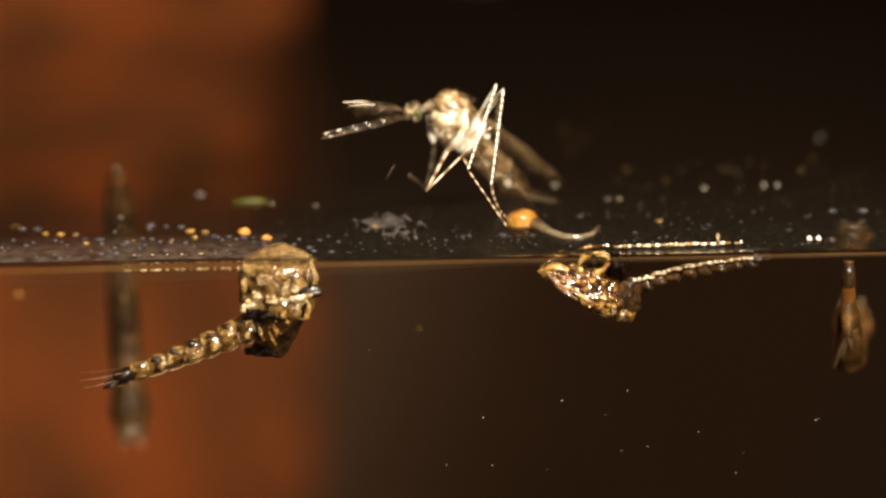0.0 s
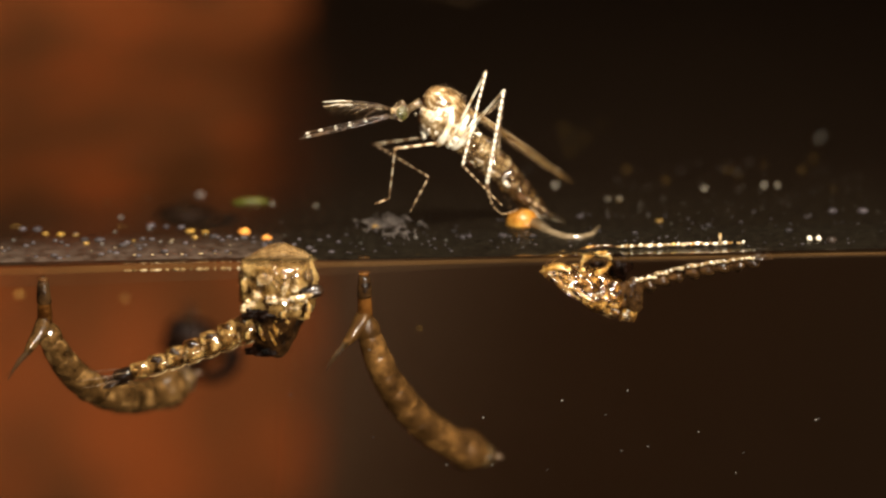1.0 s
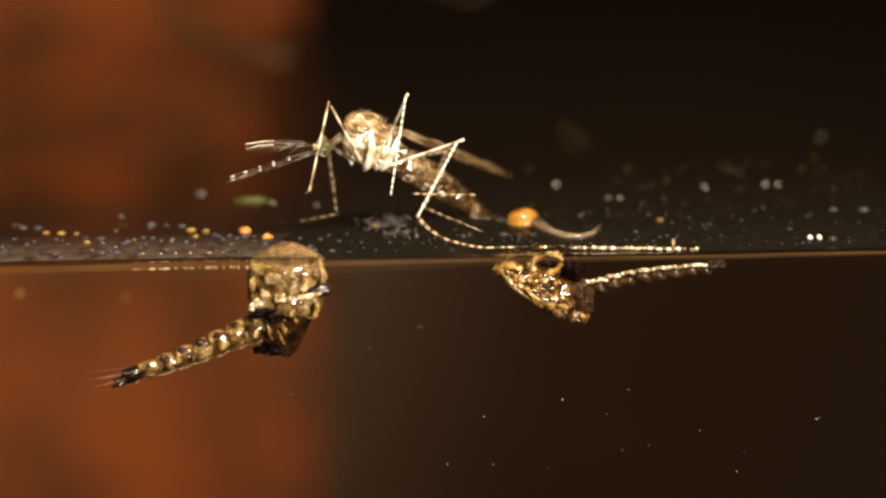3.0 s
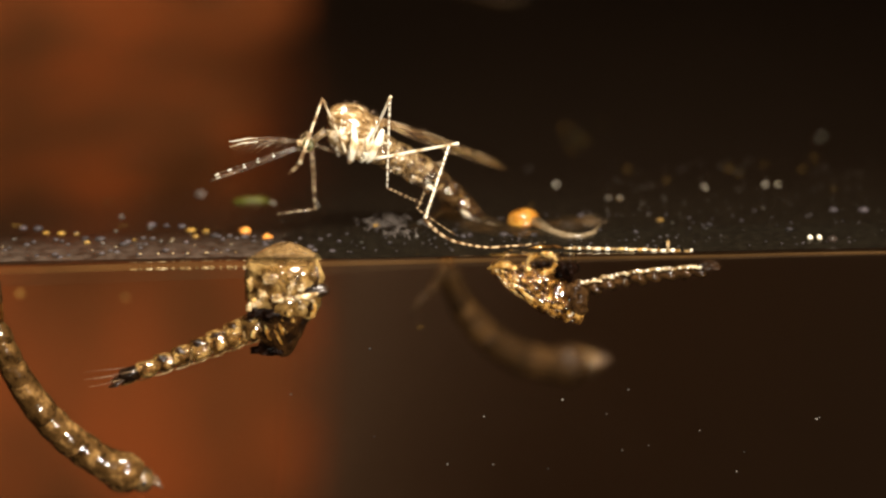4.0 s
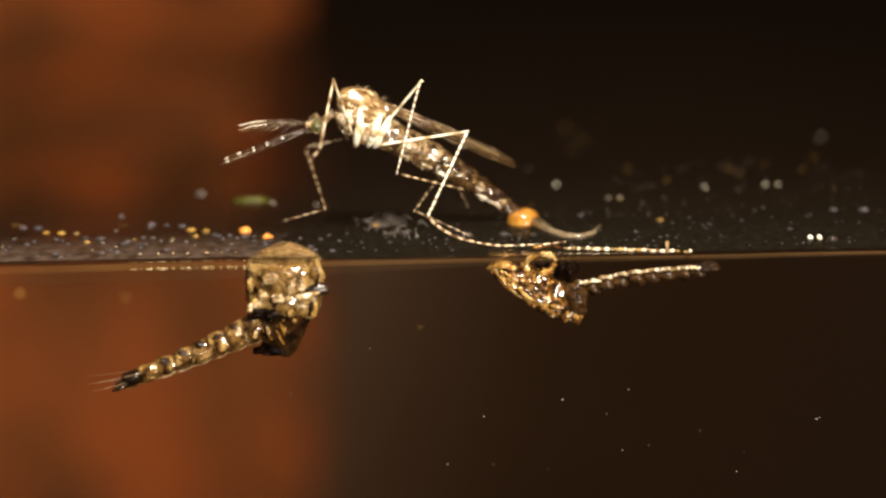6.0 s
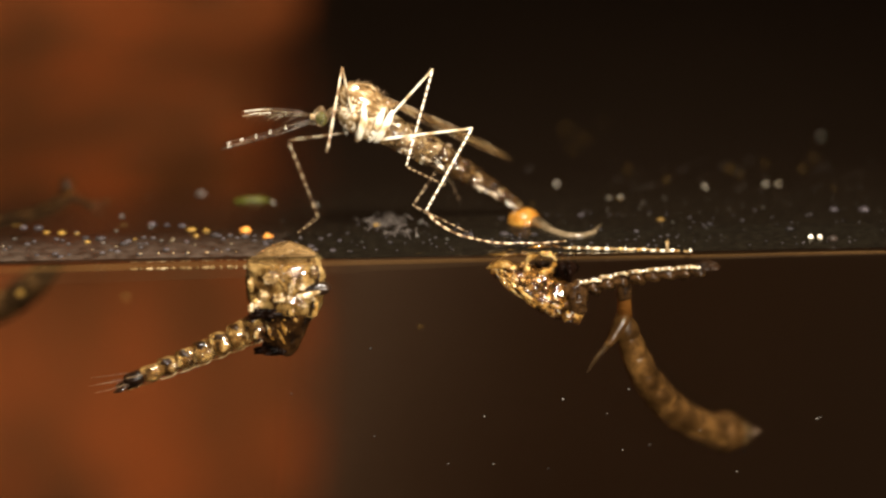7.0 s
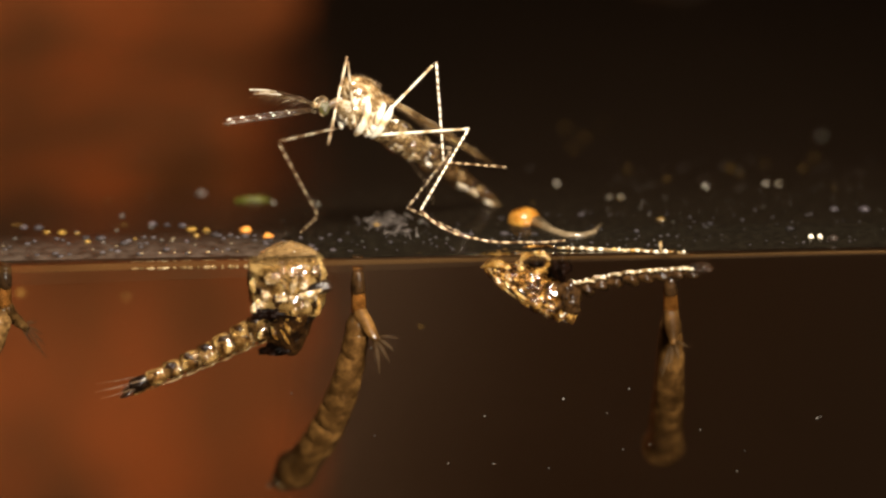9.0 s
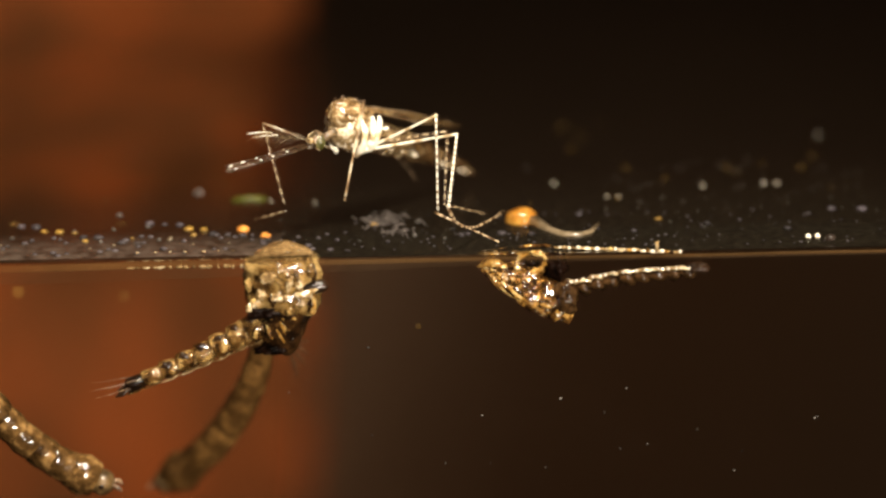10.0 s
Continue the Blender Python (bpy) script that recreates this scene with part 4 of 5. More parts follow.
def larva(seed, coat):
    dark = coat is M_LARVA_DARK
    root = empty("larva", mm(0, 0, -14), "mosquito larva painted dark as in dim light, hanging head down from its siphon" if dark else "golden mosquito larva with painted highlights, hanging head down from its siphon" if coat is M_LARVA_LIT else "translucent brown mosquito larva hanging head down from its siphon", "larva", "larvae in the water")
    part("siphon", tube([(0, 0, 0.14), (0, 0, 0.10), (0, 0, 0.0), (0, 0, -0.3), (0, 0, -0.7), (0, 0, -0.86), (0, 0, -0.98)], [0.15, 0.10, 0.12, 0.155, 0.18, 0.185, 0.18], 16, 0.008, seed), coat if dark else M_SIPHON, root, "amber breathing siphon")
    part("siphon_collar", tube([(0, 0, 0.06), (0, 0, 0.0), (0, 0, -0.25), (0, 0, -0.45), (0, 0, -0.5)], [0.12, 0.145, 0.172, 0.182, 0.165], 16, 0.012, seed + 1), M_SKIN_DARK, root, "black hard collar of the siphon")
    part("tail_segment", loft(bmesh.new(), [((0.04, 0, -0.82), 0.16, 0.16), ((-0.12, 0, -1.08), 0.20, 0.19), ((-0.38, 0, -1.36), 0.15, 0.14), ((-0.62, 0, -1.58), 0.08, 0.08)], 12, 0.03, seed, steps=3), coat, root)
    for k in range(4):
        a = math.radians(-40 + 26 * k)
        e = Vector((-0.62 - 0.46 * math.cos(a), 0.5 * math.sin(a), -1.52 - 0.24 * k))
        part("gill", tube([(-0.52, 0, -1.5), tuple((e + Vector((-0.52, 0, -1.5))) / 2 + Vector((0, 0, 0.05))), tuple(e)], [0.04, 0.075, 0.02], 8, 0.03, k + seed, 0.5), M_GILL, root)
    for k in range(10):
        a = math.radians(-70 + 15 * k)
        part("brush_hair", tube([(-0.4, 0, -1.45), (-0.7, 0.25 * math.sin(a), -1.5 - 0.05 * k), (-1.05, 0.5 * math.sin(a), -1.42 - 0.09 * k)], [0.007, 0.006, 0.002], 4), M_SKIN_DARK, root)
    pieces = []
    step = BODY / SEGMENTS
    girth = [0.24 + 0.165 * math.sin(math.pi * min(1, (k + 1) / 9.5) * 0.62) for k in range(SEGMENTS - 2)] + [0.51, 0.40]
    for k in range(SEGMENTS):
        r = girth[k]
        if k == SEGMENTS - 1:
            bm = loft(bmesh.new(), [((0, 0, 0.03), 0.2, 0.2), ((0, 0, -0.08), 0.36, 0.30), ((0, 0, -0.26), 0.40, 0.32), ((0, 0, -0.42), 0.33, 0.26), ((0, 0, -0.52), 0.15, 0.12)], 18, 0.02, seed)
            ob = part("head", bm, coat if dark else M_LARVA_HEAD, root, "brown rounded head capsule")
            for side in (-1, 1):
                part("mouth_brush", tube([(0.05, side * 0.14, -0.44), (0.08, side * 0.24, -0.62), (0.02, side * 0.22, -0.74)], [0.05, 0.06, 0.015], 6), M_BRISTLE, ob)
                part("eye", blob(0.07, 0.05, 0.07, 0.1, 1, 2, (0.0, side * 0.37, -0.22)), M_HOLE, ob)
        else:
            above, below = (girth[k - 1] + r) / 2 if k else 0.17, (r + girth[k + 1]) / 2
            bm = loft(bmesh.new(), [((0, 0, 0.08), above * 0.9, above * 0.9), ((0, 0, 0.0), above * 0.98, above * 0.98), ((0, 0, -step * 0.5), r * 1.02, r * 1.02), ((0, 0, -step), below * 0.97, below * 0.97), ((0, 0, -step - 0.08), below * 0.9, below * 0.9)], 18, 0.025, seed + k, steps=3)
            ob = part("thorax" if k == SEGMENTS - 2 else "abdomen_segment", bm, coat, root)
        pieces.append(ob)
    return root, pieces


# ---- floating and drifting bits ----
def grain(name, mat, label, category, group, x, y, z, r, seed, flat=0.8):
    ob = part(name, blob(r, r * 0.95, r * flat, 0.16, seed, 2), mat)
    ob.matrix_basis = mm(x, y, z)
    return tagged(ob, label, category, group)


WHITE = [(6.45, 5.33, 0.112), (7.88, 5.0, 0.084), (8.26, 5.07, 0.07), (9.15, 4.82, 0.097), (4.07, 4.51, 0.111), (4.64, 1.75, 0.095), (2.77, 5.72, 0.112), (2.18, 7.09, 0.142), (-3.07, 4.39, 0.125),
         (-4.16, 4.64, 0.111), (-1.27, 1.3, 0.081), (-2.49, 1.51, 0.081), (-0.63, 1.74, 0.081), (-0.55, 2.81, 0.096), (-7.91, 2.67, 0.082), (-8.17, 1.71, 0.081), (0.49, 1.67, 0.109), (0.66, 1.75, 0.095),
         (7.22, 2.48, 0.068), (3.79, 1.99, 0.068), (2.11, 1.21, 0.054), (5.98, 6.83, 0.113), (6.7, 4.66, 0.083), (10.28, 5.12, 0.084), (7.22, 7.47, 0.085), (-6.16, 1.66, 0.095), (-5.28, 1.83, 0.082)]
WHITE_EDGE = [(-6.77, 1.79, 0.081), (-9.16, 1.95, 0.082), (-9.84, 1.9, 0.095), (-10.33, 2.16, 0.082), (-7.09, 2.84, 0.082), (5.55, 2.45, 0.055), (6.35, 1.95, 0.054), (8.41, 2.26, 0.055), (10.03, 2.16, 0.054),
              (0.09, 1.48, 0.068), (1.17, 1.41, 0.054), (-3.89, 3.21, 0.069), (-1.95, 1.39, 0.068)]
YELLOW = [(7.4, 6.26, 0.084), (8.09, 7.07, 0.085), (9.65, 4.97, 0.084), (4.36, 4.45, 0.125), (-5.96, 2.09, 0.123), (-5.71, 2.34, 0.123),
          (-8.55, 1.77, 0.122), (-7.42, 1.92, 0.082), (-8.25, 5.1, 0.112), (5.59, 6.0, 0.098), (9.36, 7.57, 0.114)]
GREY = [(-5.97, 5.51, 0.126), (-8.85, 2.5, 0.082), (-7.83, 3.79, 0.083)]
DRIFT = [(2.78, -3.49, 0.04), (4.35, -3.27, 0.033), (3.82, -3.87, 0.027), (4.19, -4.8, 0.033), (4.83, -4.7, 0.027), (8.84, -4.11, 0.04), (1.09, -5.1, 0.027), (2.41, -5.24, 0.027), (6.04, -4.35, 0.027),
         (7.11, -4.91, 0.027), (6.92, -5.41, 0.027), (-1.74, -4.33, 0.027), (0.0, -5.07, 0.027), (0.9, -3.88, 0.027), (-3.69, -3.21, 0.027), (8.91, -4.08, 0.027), (-1.78, -2.11, 0.04)]
for k, (x, y, r) in enumerate(WHITE + WHITE_EDGE):
    grain("dust_grain", M_WHITE if (y < 2.3 and k % 3 == 0) or (y > 2.3 and k % 2) else M_LILAC if y < 2.3 else M_DULL if k % 3 or y > 3 else M_LILAC, "small pale dust grain floating on the water", "dust grain", "floating grains", x, y, 0, r * (0.75 if y < 3 else 0.45 if y < 4.6 else 0.26), k)
for k, (x, y, r) in enumerate(YELLOW):
    grain("pollen_grain", M_YELLOW, "small yellow grain floating on the water", "pollen grain", "floating grains", x, y, 0, r * (0.75 if y < 4 else 0.35), k + 50)
for k, (x, y, r) in enumerate(GREY):
    grain("fluff", M_GREY, "dull grey fluff floating on the water", "fluff", "floating grains", x, y, 0, r, k + 80)
for k, (x, z, r) in enumerate(DRIFT):
    grain("drifting_speck", M_WHITE, "tiny pale speck drifting in the water", "speck", "drifting specks", x, -0.3, z, r * 0.75, k + 90)
for k, (x, y, z, r) in enumerate(((-0.6, 3.0, -2.73, 0.06), (-10.6, 6, -2.65, 0.13), (-7.96, 6, -2.81, 0.12))):
    grain("drifting_speck", M_YELLOW, "dull yellow speck drifting in the water", "speck", "drifting specks", x, y, z, r * 0.6, k + 120)
grain("orange_grain", M_ORANGE, "round orange grain floating by the pupa", "pollen grain", "floating grains", -4.78, 2.4, 0, 0.17, 3)
grain("orange_grain", M_ORANGE, "round red-orange grain floating by the pupa", "pollen grain", "floating grains", -4.22, 1.89, 0, 0.14, 4)
for k, (x, y) in enumerate([(-4.16, 4.69), (-3.08, 4.48), (2.83, 5.76), (4.1, 4.56), (4.37, 4.54), (6.5, 5.28), (7.99, 5.41), (8.31, 5.39), (4.64, 6.93), (7.18, 6.75), (9.0, 6.63)]):
    grain("dust_grain", M_SILVER if k < 8 else M_YELLOW, "bright pale grain floating on the water", "dust grain", "floating grains", x, y, 0.0, 0.042, k + 200)
for k, (x, y) in enumerate([(3.18, 10.6), (3.66, 9.7), (3.30, 8.7), (4.2, 11.0), (2.2, 4.2), (-2.0, 12.0)]):
    grain("pollen_grain", M_YELLOW, "faint yellow grain floating far out on the water", "pollen grain", "floating grains", x, y, 0, 0.03, k + 230)
grain("air_bubble", M_SILVER, "tiny pale bubble at rest on the water", "bubble", "", 9.67, 9.42, 0.0, 0.028, 6)
for x in (8.77, 8.99):
    grain("dust_grain", M_SILVER, "bright white grain at the water's edge", "dust grain", "floating grains", x, 0.95, 0.03, 0.07, 31, 1.2)
grain("dark_grain", M_DARK_GRAIN, "black grain at the water's edge", "dust grain", "floating grains", 9.28, 0.7, 0.06, 0.13, 7)
fibre = part("green_fibre", tube([(-5.12, 4.79, 0), (-4.8, 4.82, 0.02), (-4.5, 4.83, 0.01), (-4.26, 4.84, 0)], [0.1, 0.13, 0.13, 0.08], 8, 0.03, 1), M_GREEN)
tagged(fibre, "short green plant fibre floating on the water", "plant fibre")


def seed():
    root = empty("seed", mm(1.95, 2.7, 0), "orange seed with a pale curved stalk floating on the water", "seed")
    part("seed_body", blob(0.42, 0.36, 0.30, 0.08, 3, 3, (0, 0, 0.05)), M_SEED, root, "glossy orange seed body")
    part("stalk", tube([(0.3, -0.2, 0.03), (0.62, -0.75, 0.0), (1.0, -1.22, 0.0), (1.35, -1.3, 0.0), (1.65, -1.05, 0.02), (1.85, -0.5, 0.05)], [0.2, 0.13, 0.11, 0.1, 0.08, 0.03], 9, 0.03, 2), M_STALK, root, "pale curved stalk")


seed()


def fluff_clump(x, y, size, n, sd):
    rng = random.Random(sd)
    bm = bmesh.new()
    for k in range(n):
        a, b, c = rng.gauss(0, size), rng.gauss(0, size * 0.8), abs(rng.gauss(0, size * 0.25))
        d = Vector((rng.gauss(0, 1), rng.gauss(0, 1), rng.gauss(0, 0.4))).normalized() * rng.uniform(0.05, 0.2)
        p = Vector((a, b, c))
        add_tube(bm, [p - d, p + Vector((0, 0, 0.03)), p + d], [0.014, 0.024, 0.008], 5)
    ob = part("fluff_clump", bm, M_GREY)
    ob.matrix_basis = mm(x, y, 0)
    return tagged(ob, "loose grey clump of fibres floating on the water", "fluff", kind="stuff")


fluff_clump(-1.45, 2.8, 0.28, 70, 5)
fluff_clump(-1.0, 2.0, 0.20, 24, 6)
for k in range(30):
    # soft round grains, thickest beside the pale pupa
    along = (k * 0.6180339) % 1.0
    x = -10.4 + 6.6 * along if k < 20 else -2.5 + 13 * along
    grain("soft_grain", (M_HAZY, M_LILAC, M_YELLOW, M_HAZY)[k % 4], "soft round dull grain floating on the water", "dust grain", "floating grains", x, 1.5 + 1.9 * ((k * 0.7548777) % 1.0), 0.0, 0.075 + 0.06 * ((k * 0.5698403) % 1.0), k + 150, 0.6)


def fine_dust():
    """Fine dust along the water's front, far too many grains to count."""
    rng = random.Random(11)
    bm = bmesh.new()
    for k in range(260):
        x = rng.uniform(-13, 13)
        y = 0.8 + abs(rng.gauss(0, 1.4)) if rng.random() < 0.7 else rng.uniform(0.8, 9)
        r = rng.uniform(0.006, 0.016) * (1.5 if x < -3 and rng.random() < 0.3 else 1)
        geom = bmesh.ops.create_icosphere(bm, subdivisions=1, radius=r * MM, matrix=Matrix.Translation(Vector((x, y, 0.01)) * MM))
    ob = part("fine_dust", bm, M_DULL)
    return tagged(ob, "fine pale dust scattered along the water's edge", "dust", kind="stuff")


fine_dust()


def fleck_field(name, n, sd, x0, x1, near, far, r0, r1, mat, label):
    """Countless soft flecks lying on the water between two distances from its front."""
    rng = random.Random(sd)
    bm = bmesh.new()
    for k in range(n):
        x, y = rng.uniform(x0, x1), near + (far - near) * rng.random() ** 1.3
        r = rng.uniform(r0, r1)
        bmesh.ops.create_icosphere(bm, subdivisions=1, radius=r * MM, matrix=Matrix.Translation(Vector((x, y, 0.03)) * MM) @ Matrix.Diagonal((1, 1, 0.5, 1)))
    return tagged(part(name, bm, mat), label, "dust", kind="stuff")


fleck_field("lilac_dust", 46, 17, -13, -2.6, 0.6, 2.1, 0.06, 0.11, M_HAZY, "dense lilac-grey dust along the water's edge")
fleck_field("tan_dust", 14, 18, -13, -3.4, 0.6, 2.1, 0.04, 0.08, M_STALK, "tan dust among the grey along the water's edge")
fleck_field("grey_dust", 130, 19, -2.6, 13, 0.5, 3.4, 0.025, 0.055, M_HAZY, "sparse grey dust along the water's edge")
fleck_field("far_dust", 80, 20, 4.0, 12.5, 3.0, 7.4, 0.014, 0.036, M_DULL, "scattered grey dust far out on the water")
mosquito_thing, mosquito_head, mosquito_legs, mosquito_abdomen = mosquito()
pupa_thing = pale_pupa()
beads_thing = glint_line()
skin_thing = cast_skin()
swimmer = dark_pupa()
# c takes the brightened skin; e, f and g take the shaded copies
LARVAE = {key: larva(3.0 * k, {"c": M_LARVA_LIT, "e": M_LARVA_SHADED, "f": M_LARVA_SHADED, "g": M_LARVA_DARK}.get(key, M_LARVA)) for k, key in enumerate("abcdefgh")}


# ---- what moves ----
def aimed(a, b, m):
    """A limb's pose in its thing's space m: its root at a, its -z towards b, given in world millimetres."""
    a, b = Vector(a) * MM, Vector(b) * MM
    turn = (b - a).to_track_quat("-Z", "Y").to_matrix().to_4x4()
    return m.inverted() @ Matrix.Translation(a) @ turn


def leg_walk(leg, hip, body, knees, ankles, tips):
    femur, tibia, tarsus = leg
    rows = ([], [], [])
    for (t, *k), (_, *a), (_, *e) in zip(knees, ankles, tips):
        m = body[t]
        h = m @ (Vector(hip) * MM)
        rows[0].append((t, aimed(h / MM, k, m)))
        rows[1].append((t, aimed(k, a, m)))
        rows[2].append((t, aimed(a, e, m)))
    for ob, r in zip((femur, tibia, tarsus), rows):
        walk(ob, r)


def abdomen_walk(rows):
    """Rows of seconds and the degrees by which the tail end droops from the thorax's line."""
    keys = [[] for _ in mosquito_abdomen]
    for t, droop in rows:
        p = Vector((0.62, 0, -0.14))
        for k in range(ABDOMEN):
            a = droop * (0.1 + 0.9 * ((k + 0.5) / ABDOMEN) ** 1.1)
            keys[k].append((t, mm(p.x, p.y, p.z, 0, a, 0)))
            p = p + Vector((math.cos(radians(a)), 0, -math.sin(radians(a)))) * ABDOMEN_STEP
    for ob, r in zip(mosquito_abdomen, keys):
        walk(ob, r)


def larva_walk(key, rows, back=0.0):
    """Rows of seconds, the siphon's place, the body's bearing, lean and bend in degrees, at times its sway into an S; back: how far behind the front it hangs."""
    root, pieces = LARVAE[key]
    keys, bends = [], [[] for _ in pieces]
    for t, x, y, z, bearing, lean, bend, *more in rows:
        sway = more[0] if more else 0
        keys.append((t, mm(x, y + back, z - 0.325 * back, 0, -lean, bearing)))
        p = Vector((0, 0, -1.0))
        for k, ob in enumerate(pieces):
            a = bend * (0.15 + 0.85 * (k + 0.5) / SEGMENTS) + sway * math.sin(2 * math.pi * (k + 0.5) / SEGMENTS)
            bends[k].append((t, mm(p.x, p.y, p.z, 0, -a, 0)))
            p = p + Vector((math.sin(radians(a)), 0, -math.cos(radians(a)))) * (BODY / SEGMENTS)
    walk(root, keys)
    for ob, r in zip(pieces, bends):
        walk(ob, r)


def motions():
    # the mosquito's body: seconds, place, pitch, bearing
    BODY_ROWS = [(0, 0.28, 2.4, 2.83, 41.4, 38.5), (0.5, 0.08, 2.4, 2.88, 40.4, 27), (1, 0.05, 2.4, 2.88, 39.7, 26), (1.5, -0.18, 2.4, 2.74, 37.2, 26), (2, -0.37, 2.4, 2.56, 33.8, 26), (2.5, -1.2, 2.4, 2.25, 30, 25), (4, -2.19, 2.4, 2.5, 25.5, 16), (4.5, -2.1, 2.4, 2.6, 24.5, 11), (5, -2.07, 2.4, 2.7, 25.2, 6), (5.5, -2, 2.4, 2.81, 26.9, 6), (7, -1.95, 2.4, 3.02, 30, 15.3), (7.5, -1.94, 2.4, 3.09, 31.7, 18.4), (8, -2.02, 2.4, 3.12, 33.7, 22), (8.5, -1.99, 2.4, 3.12, 36.6, 28.2), (9, -1.99, 2.4, 3.15, 36.7, 28.9), (9.2, -2.37, 2.4, 2.39, 26.9, 34.3), (9.5, -2.16, 2.4, 2.6, 20.7, 49.5), (10, -2.19, 2.4, 2.6, 20.4, 49.6)]
    HEAD = [(0, -0.59, 1.98, 3.14, -2.84, 0.9, 2.88), (0.5, -0.9, 1.98, 3.12, -3.41, 1.78, 2.53), (1, -0.9, 1.98, 3.12, -3.44, 1.78, 2.56), (1.5, -1.16, 1.96, 2.96, -3.62, 1.74, 2.29), (2, -1.35, 1.96, 2.67, -3.7, 1.22, 2.28), (2.5, -2.14, 1.9, 2.3, -4.68, 1.64, 1.58), (4, -3.18, 2.04, 2.35, -5.54, 1.78, 1.55), (4.5, -3.11, 2.08, 2.49, -5.47, 1.74, 1.57), (5, -3.05, 2.45, 2.45, -5.4, 2.45, 1.42), (5.5, -3.02, 2.35, 2.62, -5.37, 2.01, 1.68), (7, -2.86, 2.18, 2.93, -5.26, 2.08, 2.24), (7.5, -2.82, 2.14, 3.13, -5.12, 1.16, 2.96), (8, -2.85, 2.1, 3.1, -5.19, 1.22, 2.97), (8.5, -2.81, 2.04, 3.17, -5.16, 1.2, 3.06), (9, -2.82, 2.03, 3.22, -5.15, 1.13, 3.14), (9.2, -3.15, 1.92, 2.31, -5.26, 0.58, 2.16), (9.5, -2.88, 1.72, 2.32, -4.96, 0.34, 2.14), (10, -2.9, 1.72, 2.44, -5.03, 0.44, 2.16)]
    KNEE_A = [(0, 1.39, 1.3, 4), (0.5, 1.14, 1.6, 4.14), (1, 1.13, 1.6, 4.18), (1.5, 0.93, 1.8, 4.07), (2, 0.76, 2.1, 3.94), (2.5, -0.14, 1.9, 3.63), (4, -1.19, 1.2, 3.64), (4.5, -0.89, 1.2, 3.7), (5, -0.73, 1.2, 3.74), (5.5, -0.61, 1.3, 3.86), (7, -0.17, 2.3, 4.01), (7.5, -0.06, 2.4, 4.05), (8, -0.15, 2.6, 4.09), (8.5, -0.1, 2.6, 4.09), (9, -0.09, 2.6, 4.1), (9.2, -1.05, 2.6, 3.76), (9.5, -0.06, 1.6, 3.07), (10, -0.06, 1.6, 3.05)]
    ANKLE_A = [(0, 0.65, -0.3, 2.35), (0.5, 0.49, 0.3, 2.19), (1, 0.52, 0.3, 2.24), (1.5, 0.37, 0.5, 2.09), (2, 0.28, 0.7, 2.01), (2.5, -0.21, 0.9, 1.44), (4, -1.31, 1.7, 1.27), (4.5, -1.2, 1.7, 1.33), (5, -1.14, 1.6, 1.38), (5.5, -1.03, 1.6, 1.5), (7, -0.85, 1.4, 1.87), (7.5, -0.83, 1.4, 1.98), (8, -0.08, 1.2, 2.11), (8.5, 0.03, 1.5, 1.94), (9, 0.04, 1.6, 1.9), (9.2, -1.13, 1.8, 1.47), (9.5, -0.12, 1.4, 0.67), (10, -0.15, 1.6, 0.63)]
    TIP_A = [(0, 1.34, 0.5, 0.98), (0.5, 1.38, 1.1, 0.94), (1, 1.45, 1.1, 0.98), (1.5, 1.32, 1.3, 0.88), (2, 1.08, 1.9, 1.05), (2.5, 0.71, -0.5, 1.89), (4, -0.51, 3, 0.46), (4.5, -0.43, 0.1, 1.44), (5, -0.34, 2.9, 0.6), (5.5, -0.19, 2.9, 0.7), (7, 0.04, -0.1, 1.87), (7.5, 0.11, -0.1, 1.91), (8, 1.34, 2.1, 1.6), (8.5, 1.46, 0.5, 2.07), (9, 1.55, 2.4, 1.49), (9.2, -0.32, 0.4, 2.07), (9.5, 1.36, 0.6, 0.16), (10, 1.41, 1, 0.03)]
    KNEE_B = [(0, 1.55, 1.1, 3.93), (0.5, 1.56, 1.1, 3.82), (1, 1.53, 1.1, 3.82), (1.5, 1.53, 1.1, 3.54), (2, 1.78, 1.3, 2.94), (2.5, 1.03, 1.3, 2.59), (4, 0.2, 1.5, 2.37), (4.5, 0.37, 1.4, 2.52), (5, 0.48, 1.3, 2.63), (5.5, 0.59, 1.4, 2.69), (7, 0.74, 1.7, 2.7), (7.5, 0.76, 1.7, 2.7), (8, 0.66, 1.7, 2.71), (8.5, 0.66, 1.7, 2.69), (9, 0.65, 1.7, 2.68), (9.2, 0.27, 1.9, 2.58), (9.5, 0.38, 1.6, 2.69), (10, 0.43, 1.7, 2.54)]
    ANKLE_B = [(0, 1.2, -0.2, 1.92), (0.5, 1.07, -0.3, 1.92), (1, 1.08, -0.4, 1.98), (1.5, 0.9, -0.4, 1.73), (2, 0.7, -0.3, 1.44), (2.5, -0.13, -0.3, 1.18), (4, -0.41, -0.5, 1.17), (4.5, -0.37, -0.5, 1.19), (5, -0.34, -0.5, 1.22), (5.5, -0.3, -0.2, 1.12), (7, -0.4, 0.3, 1.09), (7.5, -0.44, 0.3, 1.11), (8, -0.53, 0.3, 1.11), (8.5, -0.53, 0.3, 1.11), (9, -0.53, 0.3, 1.11), (9.2, -0.55, 0.7, 0.65), (9.5, 0.19, -0.3, 1.23), (10, 0.19, -0.4, 1.34)]
